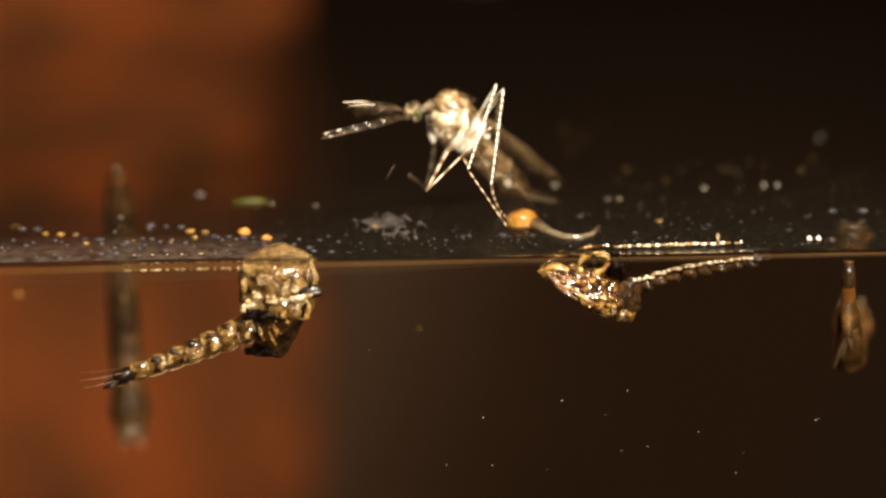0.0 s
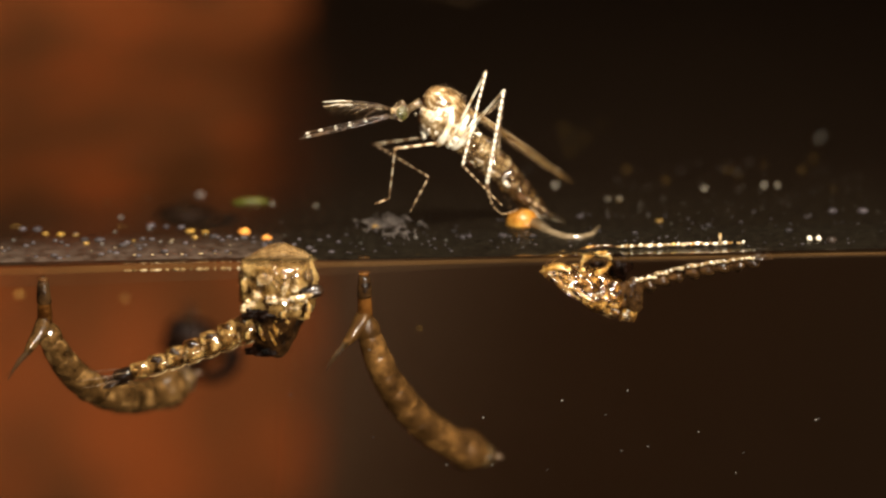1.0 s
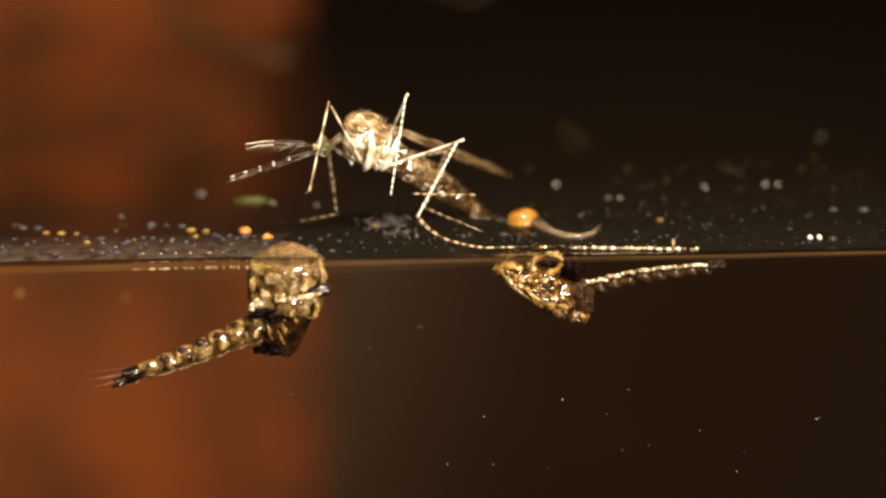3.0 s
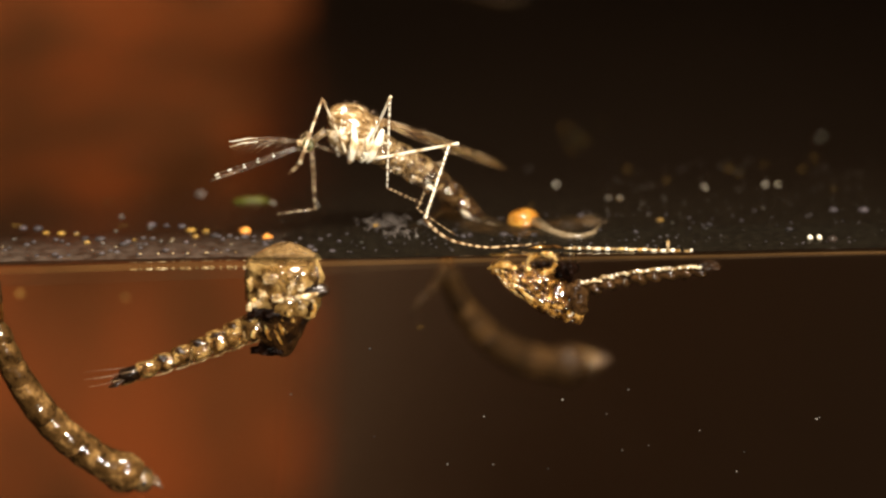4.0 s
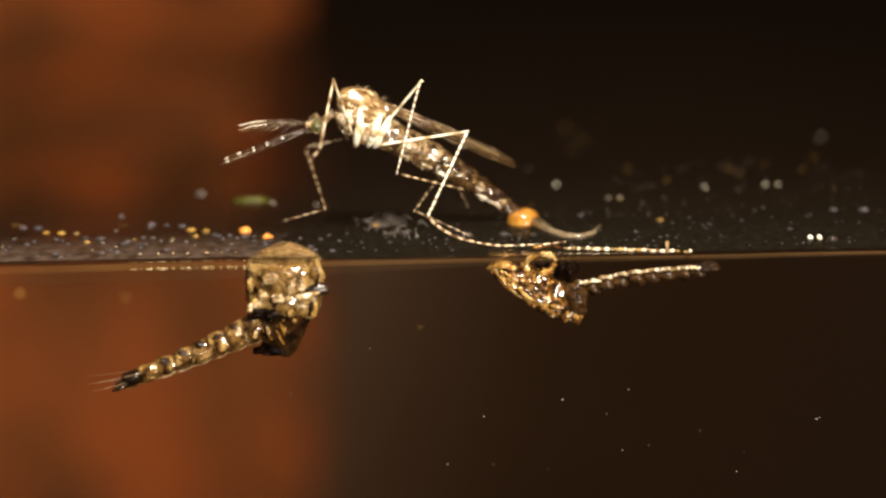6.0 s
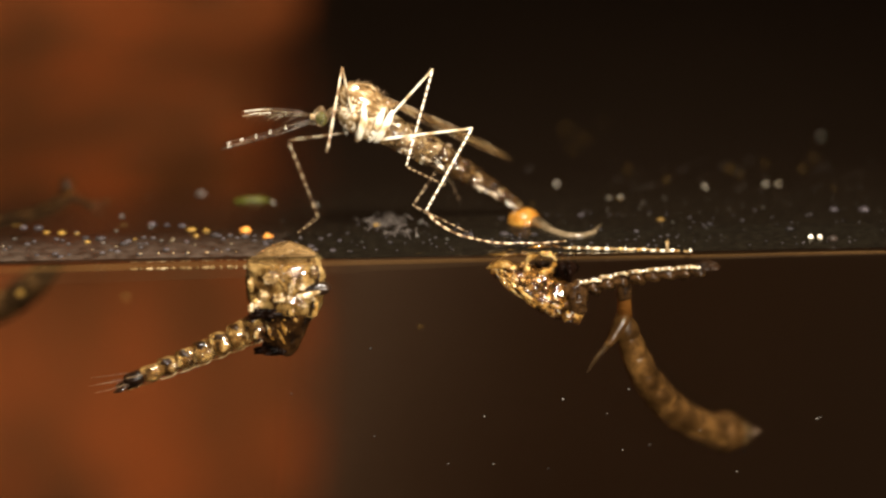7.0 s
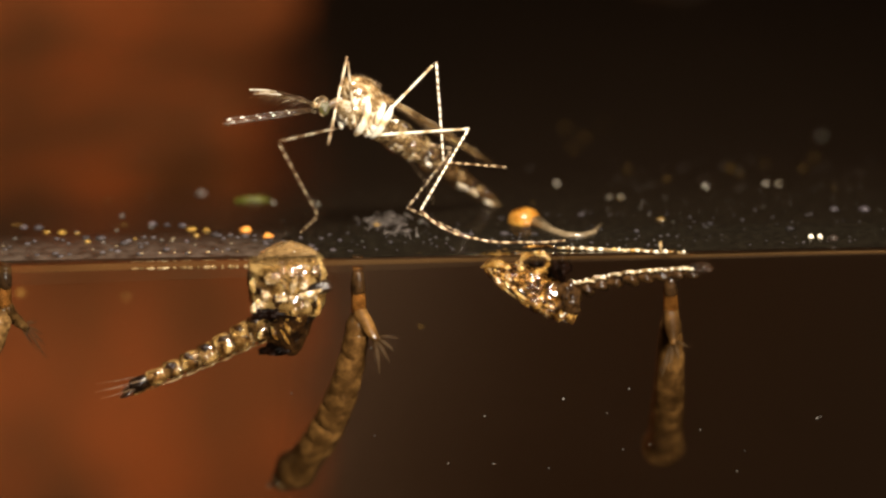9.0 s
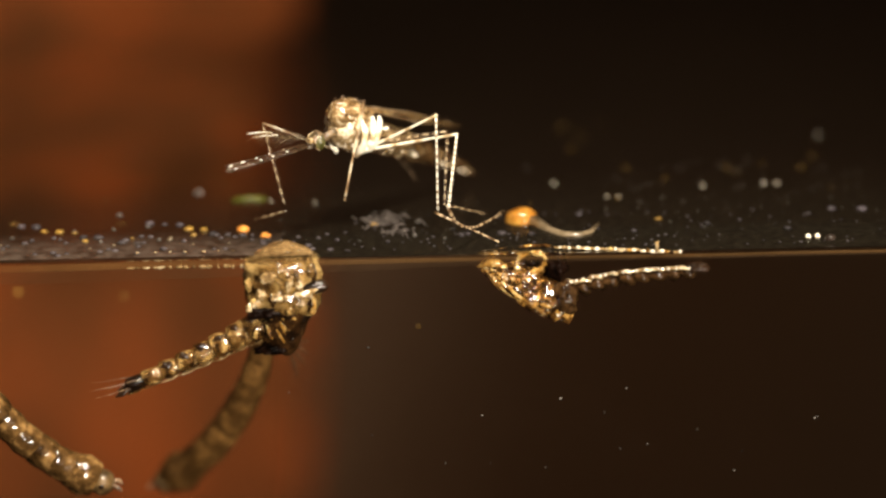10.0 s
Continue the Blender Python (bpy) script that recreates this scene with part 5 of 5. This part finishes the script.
    TIP_B = [(0, 1.81, 2.9, 0.37), (0.5, 1.81, 2.7, 0.39), (1, 1.85, 2.6, 0.42), (1.5, 2.14, 2.4, 0.02), (2, 2.45, 1.3, 0.01), (2.5, 2.37, 0.8, 0.03), (4, 2.38, 1.1, 0.03), (4.5, 2.58, 1, 0.07), (5, 2.78, 0.7, 0.18), (5.5, 2.91, 0.8, 0.13), (7, 2.91, 0.8, 0.12), (7.5, 2.91, 0.7, 0.15), (8, 2.96, 0, 0.37), (8.5, 2.89, 0, 0.38), (9, 2.89, 0, 0.38), (9.2, 2.68, -0.5, 0.57), (9.5, 1.6, 2.8, 0.24), (10, 1.53, 2.7, 0.26)]
    KNEE_C = [(0, -0.33, 3.5, 0.73), (0.5, -1.65, 3.7, 1.81), (1, -1.58, 3.7, 1.78), (1.5, -1.24, 4, 1.53), (2, -1.22, 4.2, 1.51), (2.5, -2.04, 4.2, 1.56), (4, -3.15, 4.3, 1.62), (4.5, -3.19, 4.2, 1.51), (5, -3.19, 4.2, 1.51), (5.5, -3.19, 4.1, 1.47), (7, -3.71, 3.7, 1.89), (7.5, -3.74, 3.6, 1.92), (8, -3.94, 3.4, 1.95), (8.5, -3.96, 3.4, 1.92), (9, -3.96, 3.4, 1.95), (9.2, -4.24, 3.5, 2.17), (9.5, -4.26, 2.7, 2.48), (10, -4.24, 2.8, 2.59)]
    ANKLE_C = [(0, -1.1, 2, 1.78), (0.5, -0.47, 2.2, 1.23), (1, -0.29, 2.2, 1.39), (1.5, -1.26, 2.2, 0.75), (2, -1.22, 2.4, 0.73), (2.5, -1.87, 2.6, 0.35), (4, -3.07, 2.7, 0.46), (4.5, -3.06, 2.4, 0.58), (5, -3.01, 2.4, 0.73), (5.5, -2.93, 2.3, 0.7), (7, -3.02, 2.9, 0.18), (7.5, -3.05, 2.8, 0.23), (8, -3.05, 2.8, 0.23), (8.5, -3.02, 2.8, 0.23), (9, -3.02, 2.8, 0.23), (9.2, -4.01, 2.8, 0.23), (9.5, -3.82, 2.2, 0.45), (10, -3.71, 2.2, 0.55)]
    TIP_C = [(0, -1.32, 2.7, 1.21), (0.5, -0.96, 2.4, 0.51), (1, -0.74, 2, 0.6), (1.5, -2.21, 2.1, 0.42), (2, -2.29, 2.2, 0.25), (2.5, -2.7, 2.8, 0.11), (4, -3.92, 2.4, 0.46), (4.5, -4.06, 2.3, 0.38), (5, -4.13, 2.3, 0.35), (5.5, -4.53, 2.2, 0.34), (7, -3.48, 2.1, 0.06), (7.5, -3.45, 2, 0.12), (8, -3.38, 2, 0.12), (8.5, -3.38, 2, 0.09), (9, -3.42, 2, 0.09), (9.2, -4.46, 2, 0.21), (9.5, -4.35, 2.8, 0.1), (10, -4.44, 2.6, 0.23)]
    KNEE_D = [(0, -0.36, 0.2, 1.68), (0.5, -1.21, 0.5, 2.59), (1, -1.07, 0.4, 2.66), (1.5, -1.39, 1.2, 3.43), (2, -1.19, 1.5, 3.67), (2.5, -2.04, 1.6, 3.48), (4, -2.79, 1.4, 3.61), (4.5, -2.74, 1.4, 3.75), (5, -2.7, 1.6, 3.79), (5.5, -2.62, 1.5, 3.9), (7, -2.32, 1.7, 4.28), (7.5, -2.26, 1.7, 4.38), (8, -2.22, 1.7, 4.5), (8.5, -2.2, 1.7, 4.49), (9, -2.2, 1.6, 4.56), (9.2, -1.93, 1.7, 3.71), (9.5, -1.75, 1.1, 3.52), (10, -1.78, 1.1, 3.5)]
    ANKLE_D = [(0, 0.51, 2.2, 1.9), (0.5, -1.41, 1.9, 0.89), (1, -1.25, 1.8, 0.99), (1.5, -1.37, 1, 1.25), (2, -2.02, 0.4, 1.98), (2.5, -2.55, 0.8, 1.43), (4, -3.32, -0.5, 2.59), (4.5, -3.13, -0.4, 2.56), (5, -2.97, -0.5, 3.27), (5.5, -2.89, -0.5, 3.13), (7, -2.67, 0.1, 2.78), (7.5, -2.67, 0.2, 2.85), (8, -2.62, 0.2, 2.92), (8.5, -2.64, 0.2, 2.92), (9, -2.64, 0.2, 2.95), (9.2, -2.25, 0.9, 1.6), (9.5, -2.17, 0.5, 1.42), (10, -2.25, 0.5, 1.39)]
    TIP_D = [(0, 0.73, 2.1, 1.57), (0.5, -2.13, 1.9, 0.86), (1, -2.14, 1.7, 0.69), (1.5, -1.37, 0.7, 1.31), (2, -2.09, 0.1, 1.96), (2.5, -2.57, 0.5, 1.43), (4, -3.6, -0.5, 2.32), (4.5, -3.44, -0.5, 2.38), (5, -3.33, -0.5, 2.48), (5.5, -3.19, -0.5, 2.59), (7, -2.69, -0.2, 2.79), (7.5, -2.69, -0.1, 2.84), (8, -2.66, -0.1, 2.9), (8.5, -2.66, -0.1, 2.9), (9, -2.66, -0.1, 2.94), (9.2, -2.26, 0.6, 1.64), (9.5, -2.18, 0.2, 1.47), (10, -2.26, 0.2, 1.43)]
    KNEE_E = [(0, 1.47, 4.4, 2.86), (0.5, 1.46, 4.3, 2.74), (1.5, 1.39, 4.3, 2.32), (2.5, 0.75, 4, 1.7), (4, -0.12, 3.7, 1.24), (5.5, 0.26, 3.6, 1.33), (7, 0.27, 3.7, 1.66), (9, 0.27, 3.2, 1.74), (9.2, 0.13, 3.1, 1.7), (9.5, 0.21, 3.1, 2.27), (10, 0.21, 3.1, 2.2)]
    ANKLE_E = [(0, 1.35, 3.3, 1.18), (0.5, 1.35, 3.2, 1.07), (1.5, 1.14, 2.9, 0.88), (2.5, 0.1, 2.5, 0.53), (4, -0.6, 1.8, 0.69), (5.5, -0.65, 2, 0.56), (7, -0.71, 2.3, 0.61), (9, -0.85, 2, 0.64), (9.2, -0.65, 1.7, 0.51), (9.5, 0.1, 1.8, 0.75), (10, 0.1, 1.7, 0.78)]
    TIP_E = [(0, 2.11, 4.2, 0.24), (0.5, 2.18, 4, 0.08), (1.5, 2.13, 2, 0.22), (2.5, 1.59, 2, 0.01), (4, 0.22, 0.6, 0.46), (5.5, 0.76, 1.6, 0.02), (7, 1.03, 1.2, 0.03), (9, 0.89, 1.1, 0.03), (9.2, 0.9, 1.3, 0.04), (9.5, 1.06, 2.8, 0.2), (10, 1.06, 2.7, 0.23)]
    # at first it stands further out on the water
    def further(rows):
        return [(t, x, y + d, z - 0.325 * d, *more) for t, x, y, z, *more in rows for d in [1.6 * max(0, 1 - t / 0.4)]]

    BODY_ROWS, KNEE_A, KNEE_B, KNEE_C, KNEE_D, KNEE_E = [further(r) for r in (BODY_ROWS, KNEE_A, KNEE_B, KNEE_C, KNEE_D, KNEE_E)]
    ANKLE_A, ANKLE_B = further(ANKLE_A), further(ANKLE_B)
    HEAD = [(*head, *tip[1:]) for head, tip in zip(further([r[:4] for r in HEAD]), further([(r[0], *r[4:]) for r in HEAD]))]
    body = {t: mm(x, y, z, 0, pitch, bearing) for t, x, y, z, pitch, bearing in BODY_ROWS}
    walk(mosquito_thing, sorted(body.items()))
    abdomen_walk([(0, 14), (0.5, 18), (1, 18), (2, 18), (2.5, 21), (4, 30), (4.5, 32), (5, 26), (5.5, 18), (7, 9), (8, 5), (9, 4), (9.2, 8), (9.5, 11), (10, 10)])
    heads = []
    for t, hx, hy, hz, ex, ey, ez in HEAD:
        m = body[t]
        h, e = Vector((hx, hy, hz)) * MM, Vector((ex, ey, ez)) * MM
        back = (h - e).normalized()
        side = Vector((0, 0, 1)).cross(back).normalized()
        turn = Matrix((back, side, back.cross(side))).transposed().to_4x4()
        heads.append((t, m.inverted() @ Matrix.Translation(h) @ turn))
    walk(mosquito_head, heads)
    leg_walk(mosquito_legs["A"], (0.5, -0.22, -0.52), body, KNEE_A, ANKLE_A, TIP_A)
    leg_walk(mosquito_legs["B"], (0.64, -0.22, -0.48), body, KNEE_B, ANKLE_B, TIP_B)
    leg_walk(mosquito_legs["C"], (0.1, 0.2, -0.64), body, KNEE_C, ANKLE_C, TIP_C)
    leg_walk(mosquito_legs["D"], (0.2, -0.26, -0.62), body, KNEE_D, ANKLE_D, TIP_D)
    leg_walk(mosquito_legs["E"], (0.64, 0.22, -0.48), body, KNEE_E, ANKLE_E, TIP_E)
    leg_walk(mosquito_legs["G"], (0.5, 0.2, -0.52), body, *[[(t, *(m @ (Vector(p) * MM) / MM)) for t, m in sorted(body.items())] for p in ((2.15, 0.42, -0.40), (3.2, 0.45, -0.75), (3.6, 0.45, -1.05))])
    # the two at the surface drift a little
    PUPA_ROWS = (
        (0, -0.1, 0), (1.2, -0.1, 0), (1.4, 0.0, 0.5), (1.5, 0.4, 1), (1.6, 0.95, 1.5), (1.7, 1.32, 2), (1.9, 1.62, 2), (2.2, 1.5, 2), (2.4, 0.95, 2), (2.5, 0.74, 1.5), (2.7, 0.16, 0),
        (4, 0.02, 0), (5, 0.02, -1), (5.5, 0.02, -1.2), (7, 0.02, -2), (8, 0.03, -3.2), (8.5, 0.05, -4), (10, 0.0, -4))
    walk(pupa_thing, [(t, mm(-3.82 + dx, 0.45, -0.15, 0, tilt, 0)) for t, dx, tilt in PUPA_ROWS])
    walk(beads_thing, [(t, mm(-3.82 + dx, 0.45, -0.15)) for t, dx, _ in PUPA_ROWS])
    walk(skin_thing, [(t, mm(2.12 + dx, 0.45, -0.46, 0, 0, turn)) for t, dx, turn in (
        (0, 1.40, 2), (1, 1.45, 2), (2, 1.42, 1), (2.3, 1.1, -2), (2.5, 0.75, -4), (2.7, 0.5, -5), (3.8, 0.18, -8), (5.5, 0.16, -9), (7, 0.15, -9), (7.5, 0.08, -10), (8, 0, -10), (9.5, 0, -11), (10, -0.02, -11))])
    walk(swimmer, [(0, mm(22, 24, -5)), (0.22, mm(14, 22, -5)), (0.32, mm(6.5, 20, -5.5, 0, 20, 0)), (0.5, mm(4.6, 18.5, -5)), (0.7, mm(2.8, 18.0, -5, 0, 30, 20)), (0.84, mm(2.6, 22, -5)), (0.97, mm(-6.5, 9.2, -5.1, 0, 10, 0)), (1.04, mm(-6.5, 9.2, -5.1, 0, 20, 0)), (1.2, mm(-8, 31, -5)), (2, mm(24, 33, -3)), (4, mm(24, 10, -5)), (6, mm(22, 2, -14)), (6.6, mm(8, 1.2, -14)), (7.36, mm(8, 1.2, -10)),
                   (7.44, mm(7.4, 0.9, -0.95, 0, 10, 0)), (7.5, mm(7.45, 0.9, -0.95)), (7.62, mm(7.7, 0.9, -0.95, 0, -20, 0)), (7.75, mm(9, 1.2, -8)), (9.53, mm(4.4, 2, -11)), (9.58, mm(4.5, 1, -1.55, 0, 20, 20)), (9.63, mm(4.5, 1, -1.55, 0, 30, 20)),
                   (9.7, mm(5, 2, -10)), (10, mm(5, 2, -12))])
    # the larvae hang from the surface, dive and come back elsewhere
    larva_walk("a", [(0, 9.68, 0.3, -0.46, 84, 0, 125), (0.1, 10.9, 0.3, -0.8, 70, 0, 120), (0.25, 13.5, 0.5, -2, 50, 0, 90), (1.3, 3.5, 1, -13, 20, 0, 40), (1.46, 2.9, 0.8, -1.19, 32, 0, 56), (1.53, 2.9, 0.8, -1.19, 32, 0, 56),
                     (1.65, 3.4, 1, -10, 32, 0, 50), (2.0, 8, 1, -13, 100, 0, 40), (2.15, 8.26, 0.5, -0.49, 136, 0, 52), (2.25, 8.26, 0.5, -0.49, 140, 0, 52), (2.37, 9, 1, -10, 140, 0, 48), (5.3, 10.5, 1, -11, 90, 0, 40)]
               + [(5.45, 9.76, 0.5, -0.41, 68, 0, 60), (5.58, 9.9, 0.5, -0.41, 60, 0, 58), (5.75, 12.5, 1, -4, 60, 0, 40), (6.2, 15, 2, -13, 60, 0, 40), (10, 15, 2, -13, 60, 0, 40)], 0.3)
    larva_walk("h", [(0, 12, 2, -13, 144, 0, 40), (7.1, 12, 2, -11, 146, 0, 60), (7.27, 10.27, 0.5, -0.42, 144, 0, 76), (7.4, 10.2, 0.5, -0.42, 120, 0, 74), (7.48, 10.1, 0.5, -0.42, 90, 0, 72), (7.54, 10.1, 0.5, -0.42, 88, 0, 72), (7.66, 11.5, 1, -10, 110, 0, 50),
                     (9.2, 12.2, 1, -9, 130, 0, 40), (9.4, 10.99, 0.6, -0.58, 132, 0, 44), (9.58, 10.95, 0.6, -0.58, 132, 0, 44), (9.75, 13, 1, -6, 132, 0, 40), (10, 14, 1, -10, 132, 0, 40)], 0.3)
    larva_walk("b", [(0, -3, 2, -13, 30, 0, 40), (0.75, -2.2, 1, -11, 30, 0, 60), (0.88, -1.95, 0.5, -0.56, 32, 0, 70), (1.02, -1.82, 0.5, -0.56, 36, 0, 68), (1.13, -1.2, 1.5, -10, 36, 0, 40), (2.05, -0.4, 1, -11, 28, 0, 50), (2.18, -0.28, 0.4, -0.56, 28, 0, 60),
                     (2.3, -0.01, 0.4, -0.57, 64, 0, 48), (2.4, -0.51, 0.4, -0.53, 112, 0, 44), (2.5, -0.74, 0.3, -0.42, 108, 0, 32), (2.6, -0.87, 0.4, -0.55, 116, 0, 52), (2.7, -1, 1, -10, 116, 0, 40), (4.36, 0.8, 1, -11, 116, 0, 40)]
               + [(4.46, 1.01, 0.3, -0.49, 110, 0, 54), (5.3, 0.96, 0.3, -0.49, 110, 0, 57), (5.42, 1.5, 1, -10, 110, 0, 40), (6.65, 4, 1, -10, 100, 0, 46), (6.8, 4.07, 0.6, -0.86, 100, 0, 52), (6.9, 3.68, 0.6, -0.93, 80, 0, 68), (7.0, 4.31, 0.6, -0.8, 40, 0, 80),
                  (7.2, 4.23, 0.6, -0.87, 56, 0, 76), (7.3, 3.91, 0.6, -0.86, 104, 0, 76), (7.5, 3.8, 0.6, -0.86, 112, 0, 52), (7.72, 3.54, 0.6, -0.85, 120, 0, 52), (7.83, 4, 1, -10, 120, 0, 40), (8.75, 5.2, 1, -10, 100, 0, 48)]
               + [(8.87, 5.3, 0.5, -0.69, 100, 0, 60), (9.0, 5.41, 0.5, -0.69, 92, 0, 60), (9.22, 5.5, 0.5, -0.69, 92, 0, 60), (9.33, 6, 1, -10, 92, 0, 40), (10, 7, 2, -13, 92, 0, 40)], 0.3)
    larva_walk("c", [(0, -12, 1, -13, 40, 0, 100), (0.7, -12.5, 0.4, -3, 10, 0, 40), (0.82, -11.3, 0.4, -1.5, 10, 0, 50), (0.92, -9.5, 0.3, -0.48, 44, 0, 104), (1.13, -9.6, 0.3, -0.48, 48, 0, 108), (1.25, -12, 0.4, -4, 30, 0, 90), (1.36, -11.5, 0.3, -2, -20, 0, 90),
                     (1.46, -10.47, 0.2, -0.28, -46, 0, 92), (1.6, -10.6, 0.2, -0.28, -46, 0, 92), (1.72, -10.8, 0.2, -1.0, -46, 0, 80), (1.9, -12.5, 0.4, -5, -30, 0, 40), (3.7, -12, 0.3, -3, 10, 0, 60)]
               + [(3.9, -11.3, 0.3, -0.5, 12, 0, 56), (4.0, -10.68, 0.3, -0.45, 12, 0, 68), (4.2, -10.01, 0.3, -0.47, 8, 0, 76), (4.32, -11.5, 0.3, -6, 40, 0, 60), (4.42, -10, 0.3, -1.5, 90, 0, 50), (4.5, -9.84, 0.2, -0.45, 97, 0, 42),
                  (4.75, -9.5, 0.2, -0.42, 135, 0, 28, -12), (5.0, -9.24, 0.2, -0.45, 175, 0, 14, -28), (5.1, -9.4, 0.3, -9, 110, 0, 30), (7.6, -11.2, 0.3, -4, 50, 0, 30), (7.72, -10.8, 0.3, -0.4, 40, 0, 30)]
               + [(7.8, -11.2, 0.3, -0.4, 40, 0, 30), (7.95, -13, 0.4, -4, 0, 0, 30), (8.5, -12, 0.4, -3, -60, 0, 90), (8.62, -10.3, 0.3, -0.2, -110, 0, 100), (8.9, -10.4, 0.3, -0.15, -150, 5, 90), (9.05, -10.5, 0.3, -0.1, -155, 5, 90), (9.2, -12.5, 0.4, -5, -80, 0, 80),
                  (9.8, -13, 0.4, -3, -10, 0, 60), (10, -11.76, 0.3, -0.43, 0, 0, 72)])
    larva_walk("d", [(0, -4, 2, -13, 96, 0, 32), (6.6, -2.7, 1, -10, 96, 0, 42), (6.75, -2.6, 0.5, -0.55, 96, 0, 48), (6.83, -2.6, 0.5, -0.55, 96, 0, 48), (6.93, -0.6, 0.8, -3.6, 60, -30, 32), (7.05, 0.5, 1, -10, 60, 0, 50), (7.3, -1, 2, -10, 60, 0, 80), (7.42, -1.6, 1.6, -0.9, 60, 0, 100),
                     (7.5, -1.7, 1.6, -0.93, 60, 0, 100), (7.6, -1.79, 2.4, -1.18, 112, 0, 78), (8.0, -1.97, 2.4, -1.18, 106, 0, 74), (8.5, -1.82, 2.4, -1.18, 96, 0, 76), (8.6, -1.8, 2.4, -12, 96, 0, 60)]
               + [(8.75, -2, 0.8, -10, 130, 0, 50), (8.87, -2.06, 0.6, -0.52, 136, 0, 52), (9.12, -2.06, 0.6, -0.52, 136, 0, 52), (9.23, -2.5, 1, -10, 140, 0, 40), (9.65, -4, 2.5, -10, 150, 0, 50), (9.8, -4.2, 2.5, -1.4, 152, 0, 56), (10, -4.25, 2.5, -1.32, 152, 0, 60)])
    larva_walk("e", [(0, -8.16, 7.8, 0, -80, 0, 18), (0.07, -11, 8, -1, -80, 0, 18), (0.14, -20, 8.5, -2, -60, 0, 30), (1.5, -20, 20, -1, -30, 0, 50), (2.0, -7.6, 32, -1, -30, 0, 50), (2.33, -7.6, 31, -1, -30, 0, 50), (2.44, -7.6, 11.1, 0, -8, 0, 62), (2.56, -7.6, 11.1, 0, -8, 0, 62), (2.68, -7.6, 31, -1, -10, 0, 50),
                     (3.1, -7.6, 20, -1, 10, 0, 60), (3.4, -4, 6, -1, 30, 0, 80), (3.75, 0.1, 6.2, -1.27, 32, 0, 92), (4.0, 0.1, 6.2, -1.27, 32, 0, 92), (4.2, 0.24, 6.4, -1.27, 48, 0, 84)]
               + [(4.27, -0.4, 5.8, -2.6, 25, 35, 15), (4.34, -1.0, 5.2, -3.8, 8, 78, -60), (4.4, -1.3, 5, -4.15, 0, 110, -125), (4.47, -1.1, 4.4, -9, 0, 100, -110), (4.6, 0.4, 2, -14, 10, 60, -40), (5.2, 0.4, 2, -14, 20, 0, 40), (10, 0.4, 2, -14, 20, 0, 60)])
    larva_walk("g", [(0, -9.8, 32, -1, 0, 0, 60), (7.0, -9.8, 32, -1, 0, 0, 60), (7.95, -9.8, 31, -0.5, 0, 0, 80), (8.08, -10.6, 15.3, -0.5, 0, 0, 95), (8.62, -10.6, 15.3, -0.5, 0, 0, 95), (8.75, -9.8, 31, -0.5, 0, 0, 60)]
               + [(9.1, 8.5, 31, -1, -10, 0, 60), (9.24, 10.2, 22.8, -1, -20, 0, 75), (9.6, 10.4, 22.8, -1, -20, 0, 75), (9.75, 9, 31, -1, 0, 0, 60), (10, 9, 32, -1, 0, 0, 60)])
    larva_walk("f", [(0, -1.7, 32, -1, 8, 0, 60), (4.37, -2.2, 32, -1, -20, 33, 30), (4.47, -2.2, 23.8, -0.8, -34, 36, 32), (4.53, -2.1, 23.8, -0.8, -34, 36, 32), (4.62, -2.0, 24.2, -0.8, -32, 30, 20), (4.72, -2.0, 33, -1, -20, 30, 60), (5.2, -40, 31, -1, 40, 0, 60), (5.7, -35, 6.6, -1, 110, 0, 100), (6.8, -14, 6.6, -0.5, 165, 0, 100), (6.95, -9.4, 6.6, 0, 165, 0, 105), (7.2, -9.3, 6.6, 0, 150, 0, 105), (7.28, -7, 5, -1.4, 90, 0, 60), (7.34, -4.0, 3, -2, 30, 0, 40), (7.4, -4.2, 3, -1.4, 40, 0, 80), (7.52, -4.34, 3, -1.48, 48, 0, 92), (7.65, -5, 4, -10, 40, 0, 80), (10, -6, 6, -13, 20, 0, 60)])


motions()
